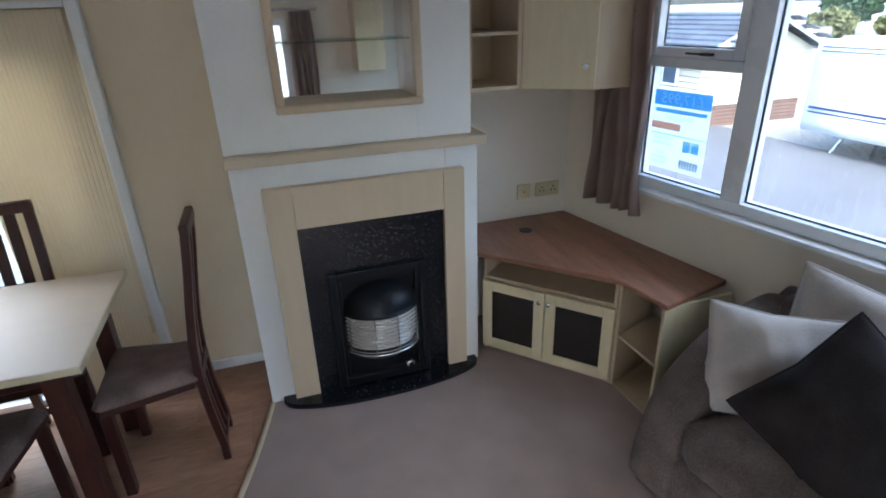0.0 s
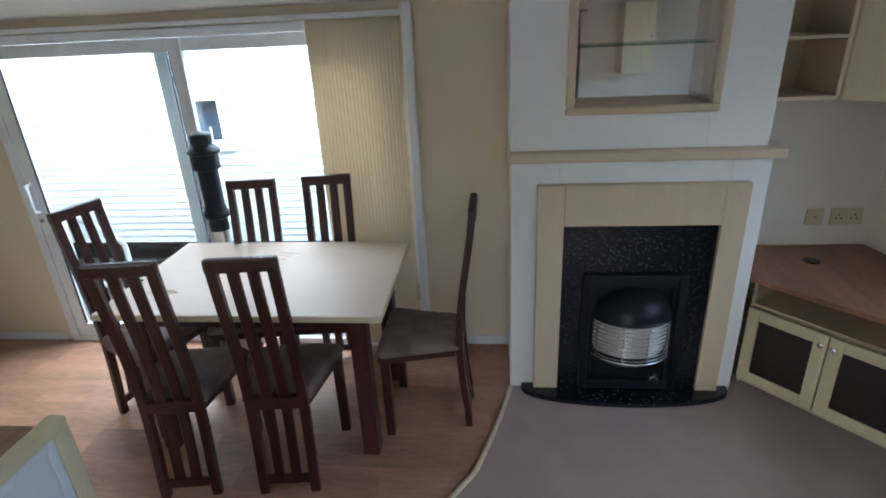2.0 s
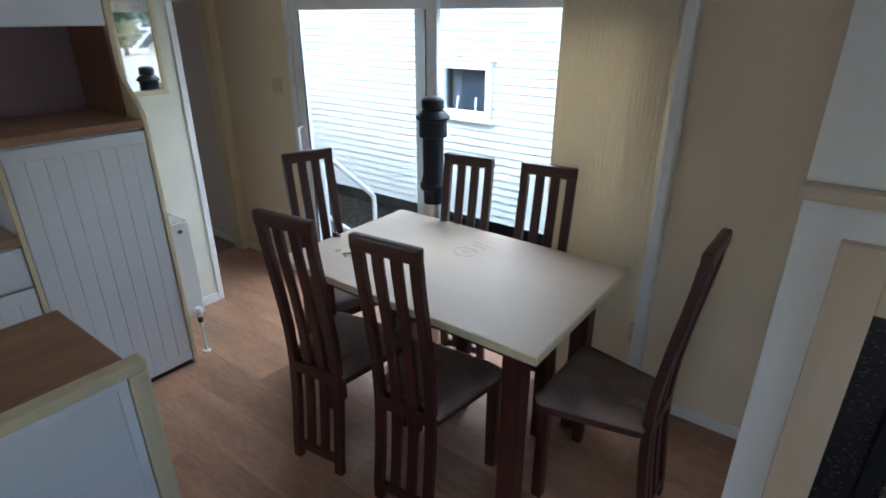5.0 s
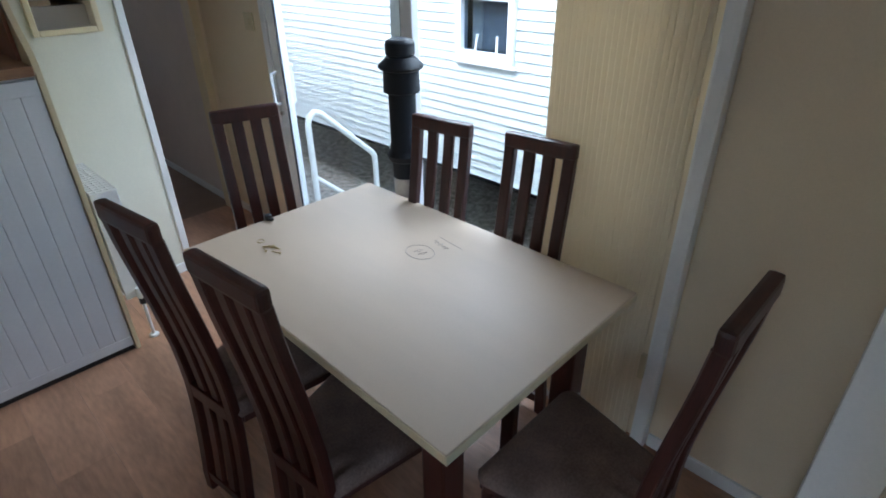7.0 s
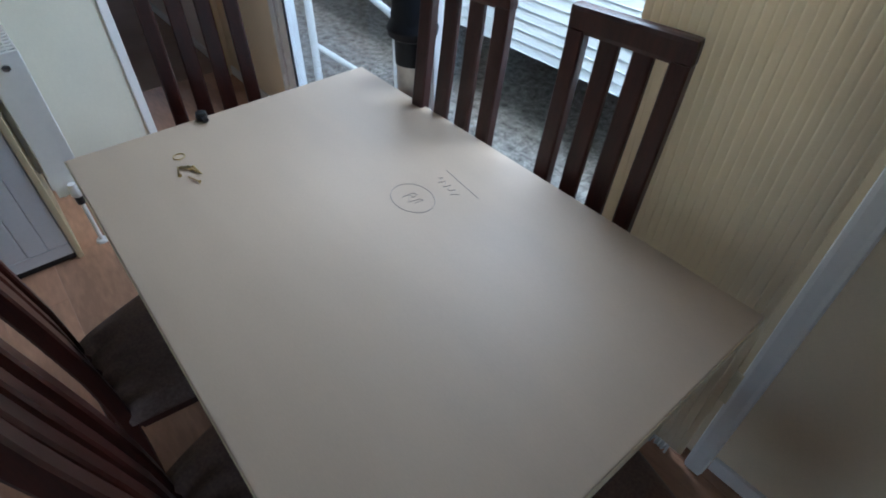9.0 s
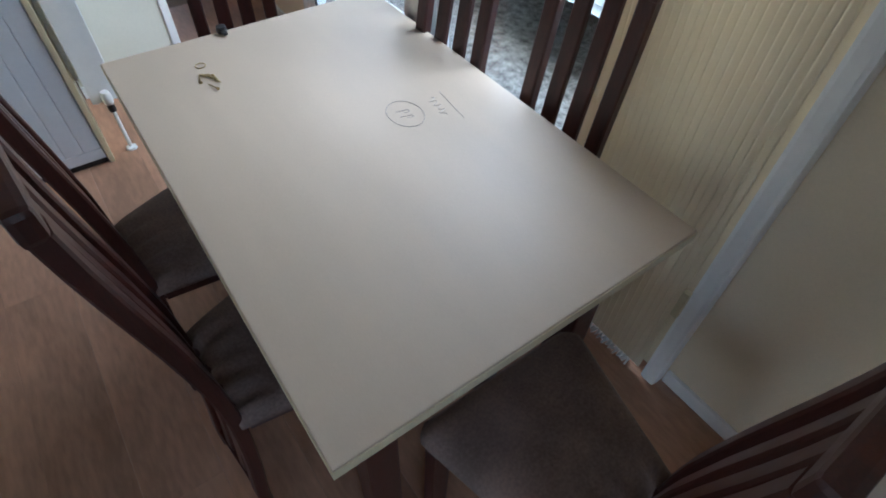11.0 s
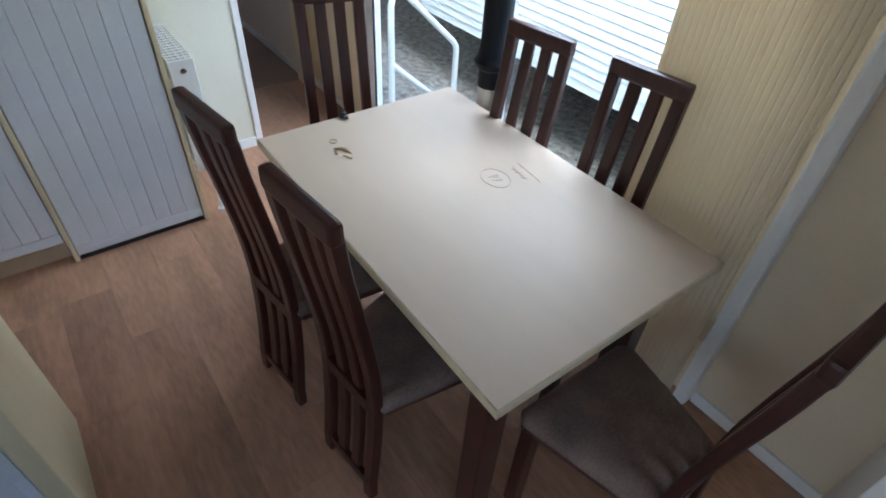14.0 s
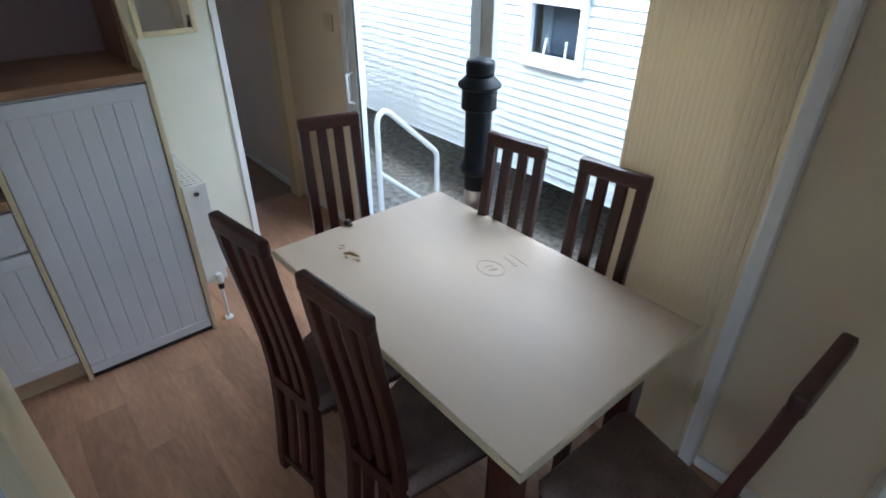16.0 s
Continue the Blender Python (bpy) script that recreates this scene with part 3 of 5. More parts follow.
lathe("cable_hole", [(0.036, 0), (0.036, 0.0025), (0.03, 0.003)], (2.381, 3.562, TZ), BLACKP, tv, 24)
for x, w in ((2.467, 0.085), (2.618, 0.15)):
    so = empty("wall_socket", pose(x, WY - 0.0045, 0.775), "ivory plastic socket plate on the wall", "socket")
    boxes("plate", [((-w / 2, -0.01, -0.043), (w / 2, 0, 0.043))], SOCK, so, 0.004)
    if w < 0.1:
        lathe("aerial_port", [(0.008, 0), (0.008, 0.006), (0.004, 0.006)], (0, -0.010, 0), BRASS, so, 12, pose(0, 0, 0, 90))
    else:
        for dx in (-0.036, 0.036):
            for a, c in ((0, 0.012), (-0.012, -0.008), (0.012, -0.008)):
                box("pin_slot", (dx + a - 0.003, -0.011, c - 0.005), (dx + a + 0.003, -0.0095, c + 0.005), BLACKP, so)

# ---- wall cupboard with open shelves ----
wc = empty("wall_cupboard", pose(0, 0, 0), "maple corner wall cupboard with open shelves", "cupboard")
CZ = 1.398
boxes("open_shelves", [((2.022, 3.46, CZ), (2.269, WY - 0.005, CZ + 0.018)), ((2.022, 3.46, 1.638), (2.259, WY - 0.005, 1.652)), ((2.259, 3.46, CZ + 0.018), (2.277, WY - 0.005, ZC + 0.02)), ((2.022, 3.46, CZ + 0.018), (2.034, WY - 0.005, ZC + 0.02)), ((2.034, WY - 0.012, CZ + 0.018), (2.259, WY - 0.005, ZC + 0.02))], MAPLE, wc, 0.003)
prism("cupboard_box", [(2.278, 3.47), (2.556, 3.27), (2.82, 3.27), (2.735, 3.766), (2.278, 3.766)], CZ - 0.002, ZC, MAPLE, wc, 0.002)
prism("cupboard_door", [(2.282, 3.452), (2.548, 3.260), (2.558, 3.270), (2.292, 3.464)], CZ + 0.003, ZC - 0.01, CREAMV, wc, 0.003)
lathe("knob", [(0.006, 0), (0.013, 0.014), (0.012, 0.02)], (2.515, 3.281, 1.50), STEEL, wc, 14, pose(0, 0, 0, 90, 0, -41))

# ---- front window ----
wi = empty("front_window", BM, "white framed front window with one top-hung casement", "window")
def wbar(y0, y1, z0, z1, d0=-0.01, d1=0.075):
    return ((d0, min(y0, y1), z0), (d1, max(y0, y1), z1))
MUL = -0.995
boxes("frame", [wbar(W0, W0 - 0.05, WS, WT), wbar(W1, W1 + 0.05, WS, WT), wbar(W0 - 0.05, W1 + 0.05, WT - 0.05, WT), wbar(W0 - 0.05, W1 + 0.05, WS, WS + 0.05), wbar(MUL, MUL - 0.095, WS + 0.05, WT - 0.05), wbar(-2.2, -2.26, WS + 0.05, WT - 0.05), wbar(W0 - 0.05, MUL, 1.485, 1.53)], UPVC, wi, 0.006)
boxes("casement", [wbar(W0 - 0.052, W0 - 0.092, 1.532, WT - 0.052, -0.022, 0.03), wbar(MUL + 0.042, MUL + 0.002, 1.532, WT - 0.052, -0.022, 0.03), wbar(W0 - 0.092, MUL + 0.042, 1.532, 1.572, -0.022, 0.03)], UPVC, wi, 0.005)
boxes("casement_catch", [((-0.05, -0.87, 1.545), (-0.022, -0.82, 1.557)), ((-0.05, -0.82, 1.548), (-0.04, -0.75, 1.556))], BLACKP, wi, 0.003)
for y0, y1, z0, z1 in ((W0 - 0.05, MUL, WS + 0.05, 1.485), (W0 - 0.09, MUL + 0.04, 1.572, WT - 0.05), (MUL - 0.095, -2.2, WS + 0.05, WT - 0.05), (-2.26, W1 + 0.05, WS + 0.05, WT - 0.05)):
    g = box("pane", (0.03, y1, z0), (0.036, y0, z1), GLASS, wi)
    g.visible_shadow = False
    boxes("gasket", [((0.022, y1, z0), (0.029, y0, z0 + 0.006)), ((0.022, y1, z0 + 0.006), (0.029, y1 + 0.006, z1)), ((0.022, y0 - 0.006, z0 + 0.006), (0.029, y0, z1))], BLACKP, wi)
boxes("sill_board", [((-0.065, W1 - 0.03, WS - 0.022), (0.0, W0 + 0.03, WS - 0.001))], TRIM, wi, 0.005)
# price poster on the outside of the glass, read from outside
ps = empty("price_poster", BM @ pose(0.040, -0.70, 1.20, 90, 0, 90) @ Matrix.Diagonal((1.06, 0.98, 1, 1)), "white and blue price poster stuck on the glass", "poster")
box("sheet", (-0.145, -0.185, 0.0), (0.145, 0.185, 0.001), PAPER, ps)
PZ = -0.0016
box("blue_band", (-0.145, 0.115, -0.0008), (0.145, 0.185, 0), BLUEP, ps)
def back_text(body, size, x, y, mt):
    letters("lettering", body, size, Matrix.Translation((x, y, PZ)), mt, ps)
back_text("£17,995", 0.068, 0, 0.126, PAPER)
back_text("37x12 3 bed", 0.028, 0.0, 0.055, BLUEP)
back_text("DOUBLE", 0.024, 0.078, -0.045, BLUEP)
back_text("GLAZING", 0.024, 0.078, -0.07, BLUEP)
back_text("GAS", 0.022, 0.082, -0.115, GREYP)
back_text("CENTRAL", 0.022, 0.082, -0.138, GREYP)
back_text("HEATING", 0.022, 0.082, -0.161, GREYP)
boxes("print_bars", [((-0.13, 0.084, PZ), (0.13, 0.102, -0.0008)), ((-0.145, -0.02, PZ), (0.145, -0.016, -0.0008))], BLUEP, ps)
box("salmon_bar", (-0.01, 0.005, PZ), (0.145, 0.038, -0.0008), SALMON, ps)
boxes("window_sign", [((-0.115, -0.042, PZ), (-0.077, -0.004 - 0.03, -0.0008)), ((-0.072, -0.042, PZ), (-0.034, -0.034, -0.0008)), ((-0.115, -0.085, PZ), (-0.077, -0.045, -0.0008)), ((-0.072, -0.085, PZ), (-0.034, -0.045, -0.0008))], BLUEP, ps)
boxes("radiator_sign", [((-0.12 + 0.014 * k, -0.165, PZ), (-0.112 + 0.014 * k, -0.125, -0.0008)) for k in range(7)] + [((-0.125, -0.138, PZ), (-0.022, -0.134, -0.0007))], GREYP, ps)

# curtain gathered in the corner
def curtain(name, m, width, depth, z0, z1, folds, label, flare=0.25):
    bm = bmesh.new()
    n, rows = folds * 10, 14
    grid = []
    for j in range(rows + 1):
        s = j / rows
        z = z0 + (z1 - z0) * s
        row = []
        for i in range(n + 1):
            u = i / n
            wv = width * (1 + flare * (1 - s) ** 2)
            x = (u - 0.5) * wv + 0.012 * math.sin(7 * s + 9 * u)
            y = depth * math.sin(2 * math.pi * folds * u + 0.6 * math.sin(3 * s)) * (0.7 + 0.5 * (1 - s)) + 0.012 * math.sin(23 * u + 2 * s)
            row.append(bm.verts.new((x, y, z + 0.006 * math.sin(11 * u) * (1 - s))))
        grid.append(row)
    for a, b_ in zip(grid, grid[1:]):
        for i in range(n):
            bm.faces.new((a[i], a[i + 1], b_[i + 1], b_[i]))
    ob = mesh_ob(name, bm, CURT, None, True)
    ob.modifiers.new("thick", "SOLIDIFY").thickness = 0.003
    ob.matrix_world = m
    return tagged(ob, label, "curtain")
curtain("curtain", BM @ pose(-0.085, -0.45, 0, 0, 0, 90), 0.32, 0.030, 0.80, ZC - 0.02, 5, "taupe lined curtain drawn back beside the window")

# ---- sofa along the window wall ----
def pillow(name, m, w, h, d, mt, label, cat="cushion"):
    bm = bmesh.new()
    n = 24
    top, bot = [], []
    for j in range(n + 1):
        ra, rb = [], []
        for i in range(n + 1):
            u, v = 2 * i / n - 1, 2 * j / n - 1
            e = max(0.0, (1 - u * u) * (1 - v * v)) ** 0.55
            pin = 1 - 0.10 * (1 - abs(u)) * v * v - 0.0
            pinv = 1 - 0.10 * (1 - abs(v)) * u * u
            wob = 0.07 * math.sin(5 * u + 3 * v) + 0.06 * math.sin(9 * v - 4 * u) + 0.04 * math.sin(14 * u + 5 * v)
            x, y = u * w / 2 * pinv, v * h / 2 * pin
            ra.append(bm.verts.new((x, y, d / 2 * e * (1 + wob) + 0.004)))
            rb.append(bm.verts.new((x, y, -d / 2 * e * (1 - wob) - 0.004)))
        top.append(ra)
        bot.append(rb)
    for j in range(n):
        for i in range(n):
            bm.faces.new((top[j][i], top[j][i + 1], top[j + 1][i + 1], top[j + 1][i]))
            bm.faces.new((bot[j][i], bot[j + 1][i], bot[j + 1][i + 1], bot[j][i + 1]))
    rim = [(top[0][i], bot[0][i], top[0][i + 1], bot[0][i + 1]) for i in range(n)] + [(top[i][n], bot[i][n], top[i + 1][n], bot[i + 1][n]) for i in range(n)] + [(top[n][i + 1], bot[n][i + 1], top[n][i], bot[n][i]) for i in range(n)] + [(top[i + 1][0], bot[i + 1][0], top[i][0], bot[i][0]) for i in range(n)]
    for a, b_, c, d_ in rim:
        bm.faces.new((a, b_, d_, c))
    emp = empty(name, m, label, cat)
    seam = [(v.co.x, v.co.y, 0) for v in [top[0][i] for i in range(n)] + [top[i][n] for i in range(n)] + [top[n][n - i] for i in range(n)] + [top[n - i][0] for i in range(n)]]
    mesh_ob("cover", bm, mt, emp, True)
    tube("piping", seam, 0.005, mt, emp, True, 2)
    return emp


def soft_box(name, lo, hi, mt, parent, r=0.05, puff=0.02):
    bm = bmesh.new()
    add_box(bm, lo, hi)
    bmesh.ops.subdivide_edges(bm, edges=bm.edges[:], cuts=7, use_grid_fill=True)
    c = Vector([(a + b_) / 2 for a, b_ in zip(lo, hi)])
    h = Vector([(b_ - a) / 2 for a, b_ in zip(lo, hi)])
    for v in bm.verts:
        d = v.co - c
        core = Vector([max(-h[k] + r, min(h[k] - r, d[k])) for k in range(3)])
        off = d - core
        if off.length > 1e-6:
            v.co = c + core + off.normalized() * r
        q = [d[k] / h[k] for k in range(3)]
        n_ = Vector([q[k] ** 5 for k in range(3)])
        v.co += n_ * puff * (1 - max(sorted(abs(t) for t in q)[1], 0) ** 4) + Vector((0, 0, 0.004 * math.sin(11 * v.co.x + 7 * v.co.y)))
    return mesh_ob(name, bm, mt, parent, True)


SM = BM @ pose(0.05, -1.30, 0)      # local -x towards the room, local -y along the wall
so = empty("sofa", SM, "mushroom chenille sofa with rounded arm", "sofa")
soft_box("base", (-0.78, -2.1, 0.03), (-0.06, -0.02, 0.30), SOFAF, so, 0.04, 0.006)
for k in range(3):
    soft_box("seat_cushion", (-0.80, -0.20 - 0.63 * (k + 1), 0.30), (-0.20, -0.20 - 0.63 * k, 0.45), SOFAF, so, 0.05, 0.025)
    soft_box("back_cushion", (-0.30, -0.16 - 0.63 * (k + 1), 0.42), (-0.07, -0.16 - 0.63 * k, 0.80), SOFAF, so, 0.08, 0.03)
soft_box("backrest", (-0.14, -2.1, 0.28), (-0.02, -0.05, 0.74), SOFAF, so, 0.055, 0.01)
# arm: high at the back, sweeping down and round at the front
bm = bmesh.new()
prof = [(-0.03, 0.03), (-0.03, 0.70), (-0.16, 0.705), (-0.30, 0.69), (-0.45, 0.655), (-0.58, 0.60), (-0.69, 0.52), (-0.76, 0.42), (-0.80, 0.28), (-0.81, 0.14), (-0.80, 0.03)]
sec = [(-0.205, -0.03), (-0.19, -0.008), (-0.15, 0.0), (-0.06, 0.0), (-0.02, -0.012), (0.0, -0.035)]
cx, cz = -0.4, 0.2
loops = []
for y, inset in sec:
    loops.append([bm.verts.new((x + inset * (1 if x < cx else -1) * -1 * min(1, abs(x - cx) / 0.2), y, z + (inset if z > 0.1 else 0))) for x, z in prof])
for a, b_ in zip(loops, loops[1:]):
    for i in range(len(prof)):
        bm.faces.new((a[i], a[(i + 1) % len(prof)], b_[(i + 1) % len(prof)], b_[i]))
bm.faces.new(loops[0])
bm.faces.new(loops[-1][::-1])
bmesh.ops.recalc_face_normals(bm, faces=bm.faces)
ar = mesh_ob("arm", bm, SOFAF, so, True)
sm_ = ar.modifiers.new("soft", "SUBSURF")
sm_.levels = sm_.render_levels = 2
pillow("cushion", SM @ pose(-0.50, -0.27, 0.625, 62, -4, -62), 0.39, 0.38, 0.18, CUSHL, "light grey linen cushion propped on the sofa")
pillow("cushion", SM @ pose(-0.57, -0.57, 0.64, 55, 34, -80), 0.45, 0.45, 0.20, CUSHD, "charcoal velvet cushion leaning on the sofa seat")
pillow("cushion", SM @ pose(-0.28, -0.44, 0.69, 72, 3, -84), 0.52, 0.44, 0.16, CUSHL, "pale grey back cushion with piped edge")

# ---- dining table ----
TX0, TX1, TY0, TY1 = -0.750, 0.430, 2.787, 3.551
tb = empty("dining_table", pose((TX0 + TX1) / 2, (TY0 + TY1) / 2, 0), "beech-topped dining table with dark red legs", "table")
hx, hy = (TX1 - TX0) / 2, (TY1 - TY0) / 2
box("top", (-hx, -hy, 0.722), (hx, hy, 0.75), TABTOP, tb, 0.003)
boxes("edge_lipping", [((-hx - 0.002, -hy - 0.002, 0.724), (hx + 0.002, -hy - 0.0002, 0.7475)), ((hx + 0.0002, -hy, 0.724), (hx + 0.002, hy, 0.7475))], CREAMV, tb)
ix, iy = hx - 0.085, hy - 0.075
for sx in (-1, 1):
    for sy in (-1, 1):
        x, y = sx * (ix - 0.035), sy * (iy - 0.035)
        box("leg", (x - 0.036, y - 0.036, 0), (x + 0.036, y + 0.036, 0.721), LEGW, tb, 0.006)
boxes("apron", [((-ix + 0.071, -iy + 0.012, 0.645), (ix - 0.071, -iy + 0.034, 0.721)), ((-ix + 0.071, iy - 0.034, 0.645), (ix - 0.071, iy - 0.012, 0.721)), ((-ix + 0.012, -iy + 0.071, 0.645), (-ix + 0.034, iy - 0.071, 0.721)), ((ix - 0.034, -iy + 0.071, 0.645), (ix - 0.012, iy - 0.071, 0.721))], DARKW, tb, 0.003)
# pencil ring and scribble on the top
pr = empty("pencil_mark", pose(-0.176, 3.295, 0.7505), "faint pencil ring and scribbled note on the table", "pencil mark")
tube("ring", [(0.052 * math.cos(a * 0.2618), 0.040 * math.sin(a * 0.2618), 0) for a in range(24)], 0.0006, PENCIL, pr, True, 1)
tube("scribble", [(-0.015, -0.015, 0), (-0.012, 0.012, 0), (-0.002, 0.014, 0), (0.0, 0.002, 0), (-0.012, 0.0, 0), (0.006, -0.016, 0), (0.012, 0.010, 0), (0.02, 0.012, 0), (0.016, -0.006, 0)], 0.0006, PENCIL, pr, False, 1)
tube("note", [(-0.02 + 0.006 * k, 0.085 + 0.010 * math.sin(k * 2.3) - 0.001 * k, 0) for k in range(13)], 0.0006, PENCIL, pr, False, 1)
tube("underline", [(-0.03, 0.115, 0), (0.085, 0.102, 0)], 0.0005, PENCIL, pr, False, 1)

# ---- chairs ----
def chair_proto():
    ch = empty("dining_chair", pose(0, 0, -50), "dark mahogany high-back chair with brown suede seat", "chair", "chairs round the table")
    bars = [(-0.005, -0.0), (0.05, 0.0), (0.20, 0.018), (0.34, 0.030), (0.47, 0.034), (0.60, 0.026), (0.75, 0.006), (0.90, -0.018), (1.0, -0.032), (1.075, -0.038)]
    def bar(name, x0, x1, z0, z1, th=0.026):
        bm = bmesh.new()
        zs = [z0 + (z1 - z0) * k / 14 for k in range(15)]
        loops = []
        for z in zs:
            y = float(np.interp(z, [p[0] for p in bars], [p[1] for p in bars])) - 0.19
            b_ = 0.004
            loops.append([bm.verts.new(p) for p in ((x0 + b_, y - th / 2, z), (x1 - b_, y - th / 2, z), (x1, y - th / 2 + b_, z), (x1, y + th / 2 - b_, z), (x1 - b_, y + th / 2, z), (x0 + b_, y + th / 2, z), (x0, y + th / 2 - b_, z), (x0, y - th / 2 + b_, z))])
        for a, c in zip(loops, loops[1:]):
            for i in range(8):
                bm.faces.new((a[i], a[(i + 1) % 8], c[(i + 1) % 8], c[i]))
        bm.faces.new(loops[0][::-1])
        bm.faces.new(loops[-1])
        return mesh_ob(name, bm, DARKW, ch)
    H = 1.075
    bar("stile", -0.124, -0.086, 0, H - 0.045, 0.03)
    bar("stile", 0.086, 0.124, 0, H - 0.045, 0.03)
    bar("slat", -0.055, -0.014, 0.05, H - 0.045, 0.018)
    bar("slat", 0.014, 0.055, 0.05, H - 0.045, 0.018)
    box("top_rail", (-0.126, -0.243, H - 0.052), (0.126, -0.211, H), DARKW, ch, 0.010)
    box("bottom_rail", (-0.091, -0.199, 0.045), (0.091, -0.181, 0.085), DARKW, ch, 0.004)
    box("back_seat_rail", (-0.091, -0.172, 0.40), (0.091, -0.138, 0.455), DARKW, ch, 0.004)
    for s in (-1, 1):
        box("front_leg", (s * 0.178 - 0.021, 0.150, 0), (s * 0.178 + 0.021, 0.190, 0.405), DARKW, ch, 0.006)
    pts = [(-0.125, -0.145), (0.125, -0.145), (0.205, 0.185), (0.195, 0.2), (-0.195, 0.2), (-0.205, 0.185)]
    prism("seat_rail", pts, 0.392, 0.436, DARKW, ch, 0.006)
    # padded seat with pleats by the back
    bm = bmesh.new()
    n = 24
    rows = []
    for j in range(n + 1):
        v = j / n
        y = -0.155 + 0.365 * v
        hw = 0.138 + 0.078 * min(1, v * 1.1)
        hw -= 0.03 * max(0, (v - 0.9) / 0.1) ** 2
        r = []
        for i in range(n + 1):
            u = 2 * i / n - 1
            dome = max(0, (1 - abs(u) ** 5) * (1 - abs(2 * v - 1) ** 7)) ** 0.5
            pleat = 0.017 * math.sin(u * 17) * max(0, 1 - v / 0.30)
            r.append(bm.verts.new((u * hw, y, 0.437 + 0.040 * dome + pleat * dome)))
        rows.append(r)
    for j in range(n):
        for i in range(n):
            bm.faces.new((rows[j][i], rows[j][i + 1], rows[j + 1][i + 1], rows[j + 1][i]))
    edge = [rows[0][i] for i in range(n + 1)] + [rows[j][n] for j in range(1, n + 1)] + [rows[n][i] for i in range(n - 1, -1, -1)] + [rows[j][0] for j in range(n - 1, 0, -1)]
    low = [bm.verts.new((v.co.x * 0.985, v.co.y * 0.985, 0.432)) for v in edge]
    for i in range(len(edge)):
        k = (i + 1) % len(edge)
        bm.faces.new((edge[k], edge[i], low[i], low[k]))
    mesh_ob("seat_pad", bm, SEATF, ch, True)
    return ch


proto = chair_proto()
CHAIRS = [(-0.425, 2.80, 8), (-0.008, 2.84, 6), (-0.345, 3.38, 188), (0.024, 3.435, 186), (-0.821, 3.156, -105), (0.545, 3.185, 90)]
for k, (x, y, rz) in enumerate(CHAIRS):
    if k == 0:
        proto.matrix_world = pose(x, y, 0.0, 0, 0, rz)
    else:
        copy_thing(proto, pose(x, y, 0.0, 0, 0, rz))

# ---- loose flue pipe behind the table ----
fl = empty("flue_pipe", pose(-0.602, 3.625, 0), "black stove flue pipe with cowl standing on floor", "flue pipe")
lathe("silver_pipe", [(0.047, 0), (0.047, 0.808)], (0, 0, 0), SILVP, fl)
lathe("pipe", [(0.049, 0.798), (0.049, 0.862), (0.064, 0.872), (0.068, 0.89), (0.060, 0.905), (0.055, 0.915), (0.056, 0.925), (0.051, 0.935), (0.051, 1.13)], (0, 0, 0), FLUEM, fl, 32)
lathe("collar", [(0.064, 1.128), (0.068, 1.132), (0.066, 1.205), (0.080, 1.212), (0.083, 1.22), (0.080, 1.226), (0.052, 1.252)], (0, 0, 0), FLUEM, fl, 32)
lathe("cowl_neck", [(0.036, 1.226), (0.036, 1.262)], (0, 0, 0), FLUEM, fl)
lathe("cowl", [(0.046, 1.256), (0.053, 1.26), (0.054, 1.295), (0.050, 1.304), (0.040, 1.311), (0.02, 1.316)], (0, 0, 0), FLUEM, fl, 32)

# ---- small things on the table ----
kb = empty("window_key", pose(-0.742, 3.088, 0.75), "small black plastic catch lying on the table", "catch")
lathe("cap", [(0.012, 0), (0.014, 0.006), (0.012, 0.018), (0.006, 0.02)], (0, 0, 0), BLACKP, kb, 14)
boxes("tab", [((0.006, -0.007, 0.004), (0.03, 0.007, 0.012)), ((-0.02, -0.004, 0.0), (-0.008, 0.008, 0.012))], BLACKP, kb, 0.003)
random.seed(4)
screw = None
for i in range(8):
    m = pose(-0.553 + random.uniform(-0.03, 0.045), 2.984 + random.uniform(-0.022, 0.022), 0.7535, 90, 0, random.uniform(0, 360))
    if screw is None:
        screw = empty("brass_screw", m, "loose brass wood screw on the table", "screw", "screws on the table")
        lathe("shank", [(0.0006, 0), (0.0016, 0.006), (0.0018, 0.030), (0.0034, 0.034), (0.0036, 0.035)], (0, 0, 0), BRASS, screw, 8)
    else:
        copy_thing(screw, m)
ky = empty("key_ring", pose(-0.612, 2.984, 0.7515), "small brass key ring on the table", "key ring")
tube("ring", [(0.012 * math.cos(a * 0.4), 0.012 * math.sin(a * 0.4), 0) for a in range(16)], 0.0012, BRASS, ky, True, 2)

# ---- kitchen units ----
UX, UY0, UY1 = -1.449, 2.155, 2.70
def groove_door(name, y0, y1, z0, z1, parent, n):
    """A door of upright boards with V joints, facing the room."""
    d = new(name)
    d.parent = parent
    w = (y1 - y0) / n
    for k in range(n):
        box("board", (UX - 0.020, y0 + k * w + 0.0001, z0 + 0.045), (UX, y0 + (k + 1) * w - 0.0001, z1 - 0.05), KITD, d, 0.0045)
    boxes("frame", [((UX - 0.0225, y0, z0), (UX + 0.0015, y1, z0 + 0.045)), ((UX - 0.0225, y0, z1 - 0.05), (UX + 0.0015, y1, z1)), ((UX - 0.0225, y0, z0 + 0.045), (UX - 0.0205, y1, z1 - 0.05))], KITD, d, 0.001)
    return d
ku = empty("tall_unit", pose(0, 0, 0), "white grooved tall kitchen unit with oak worktop", "kitchen unit")
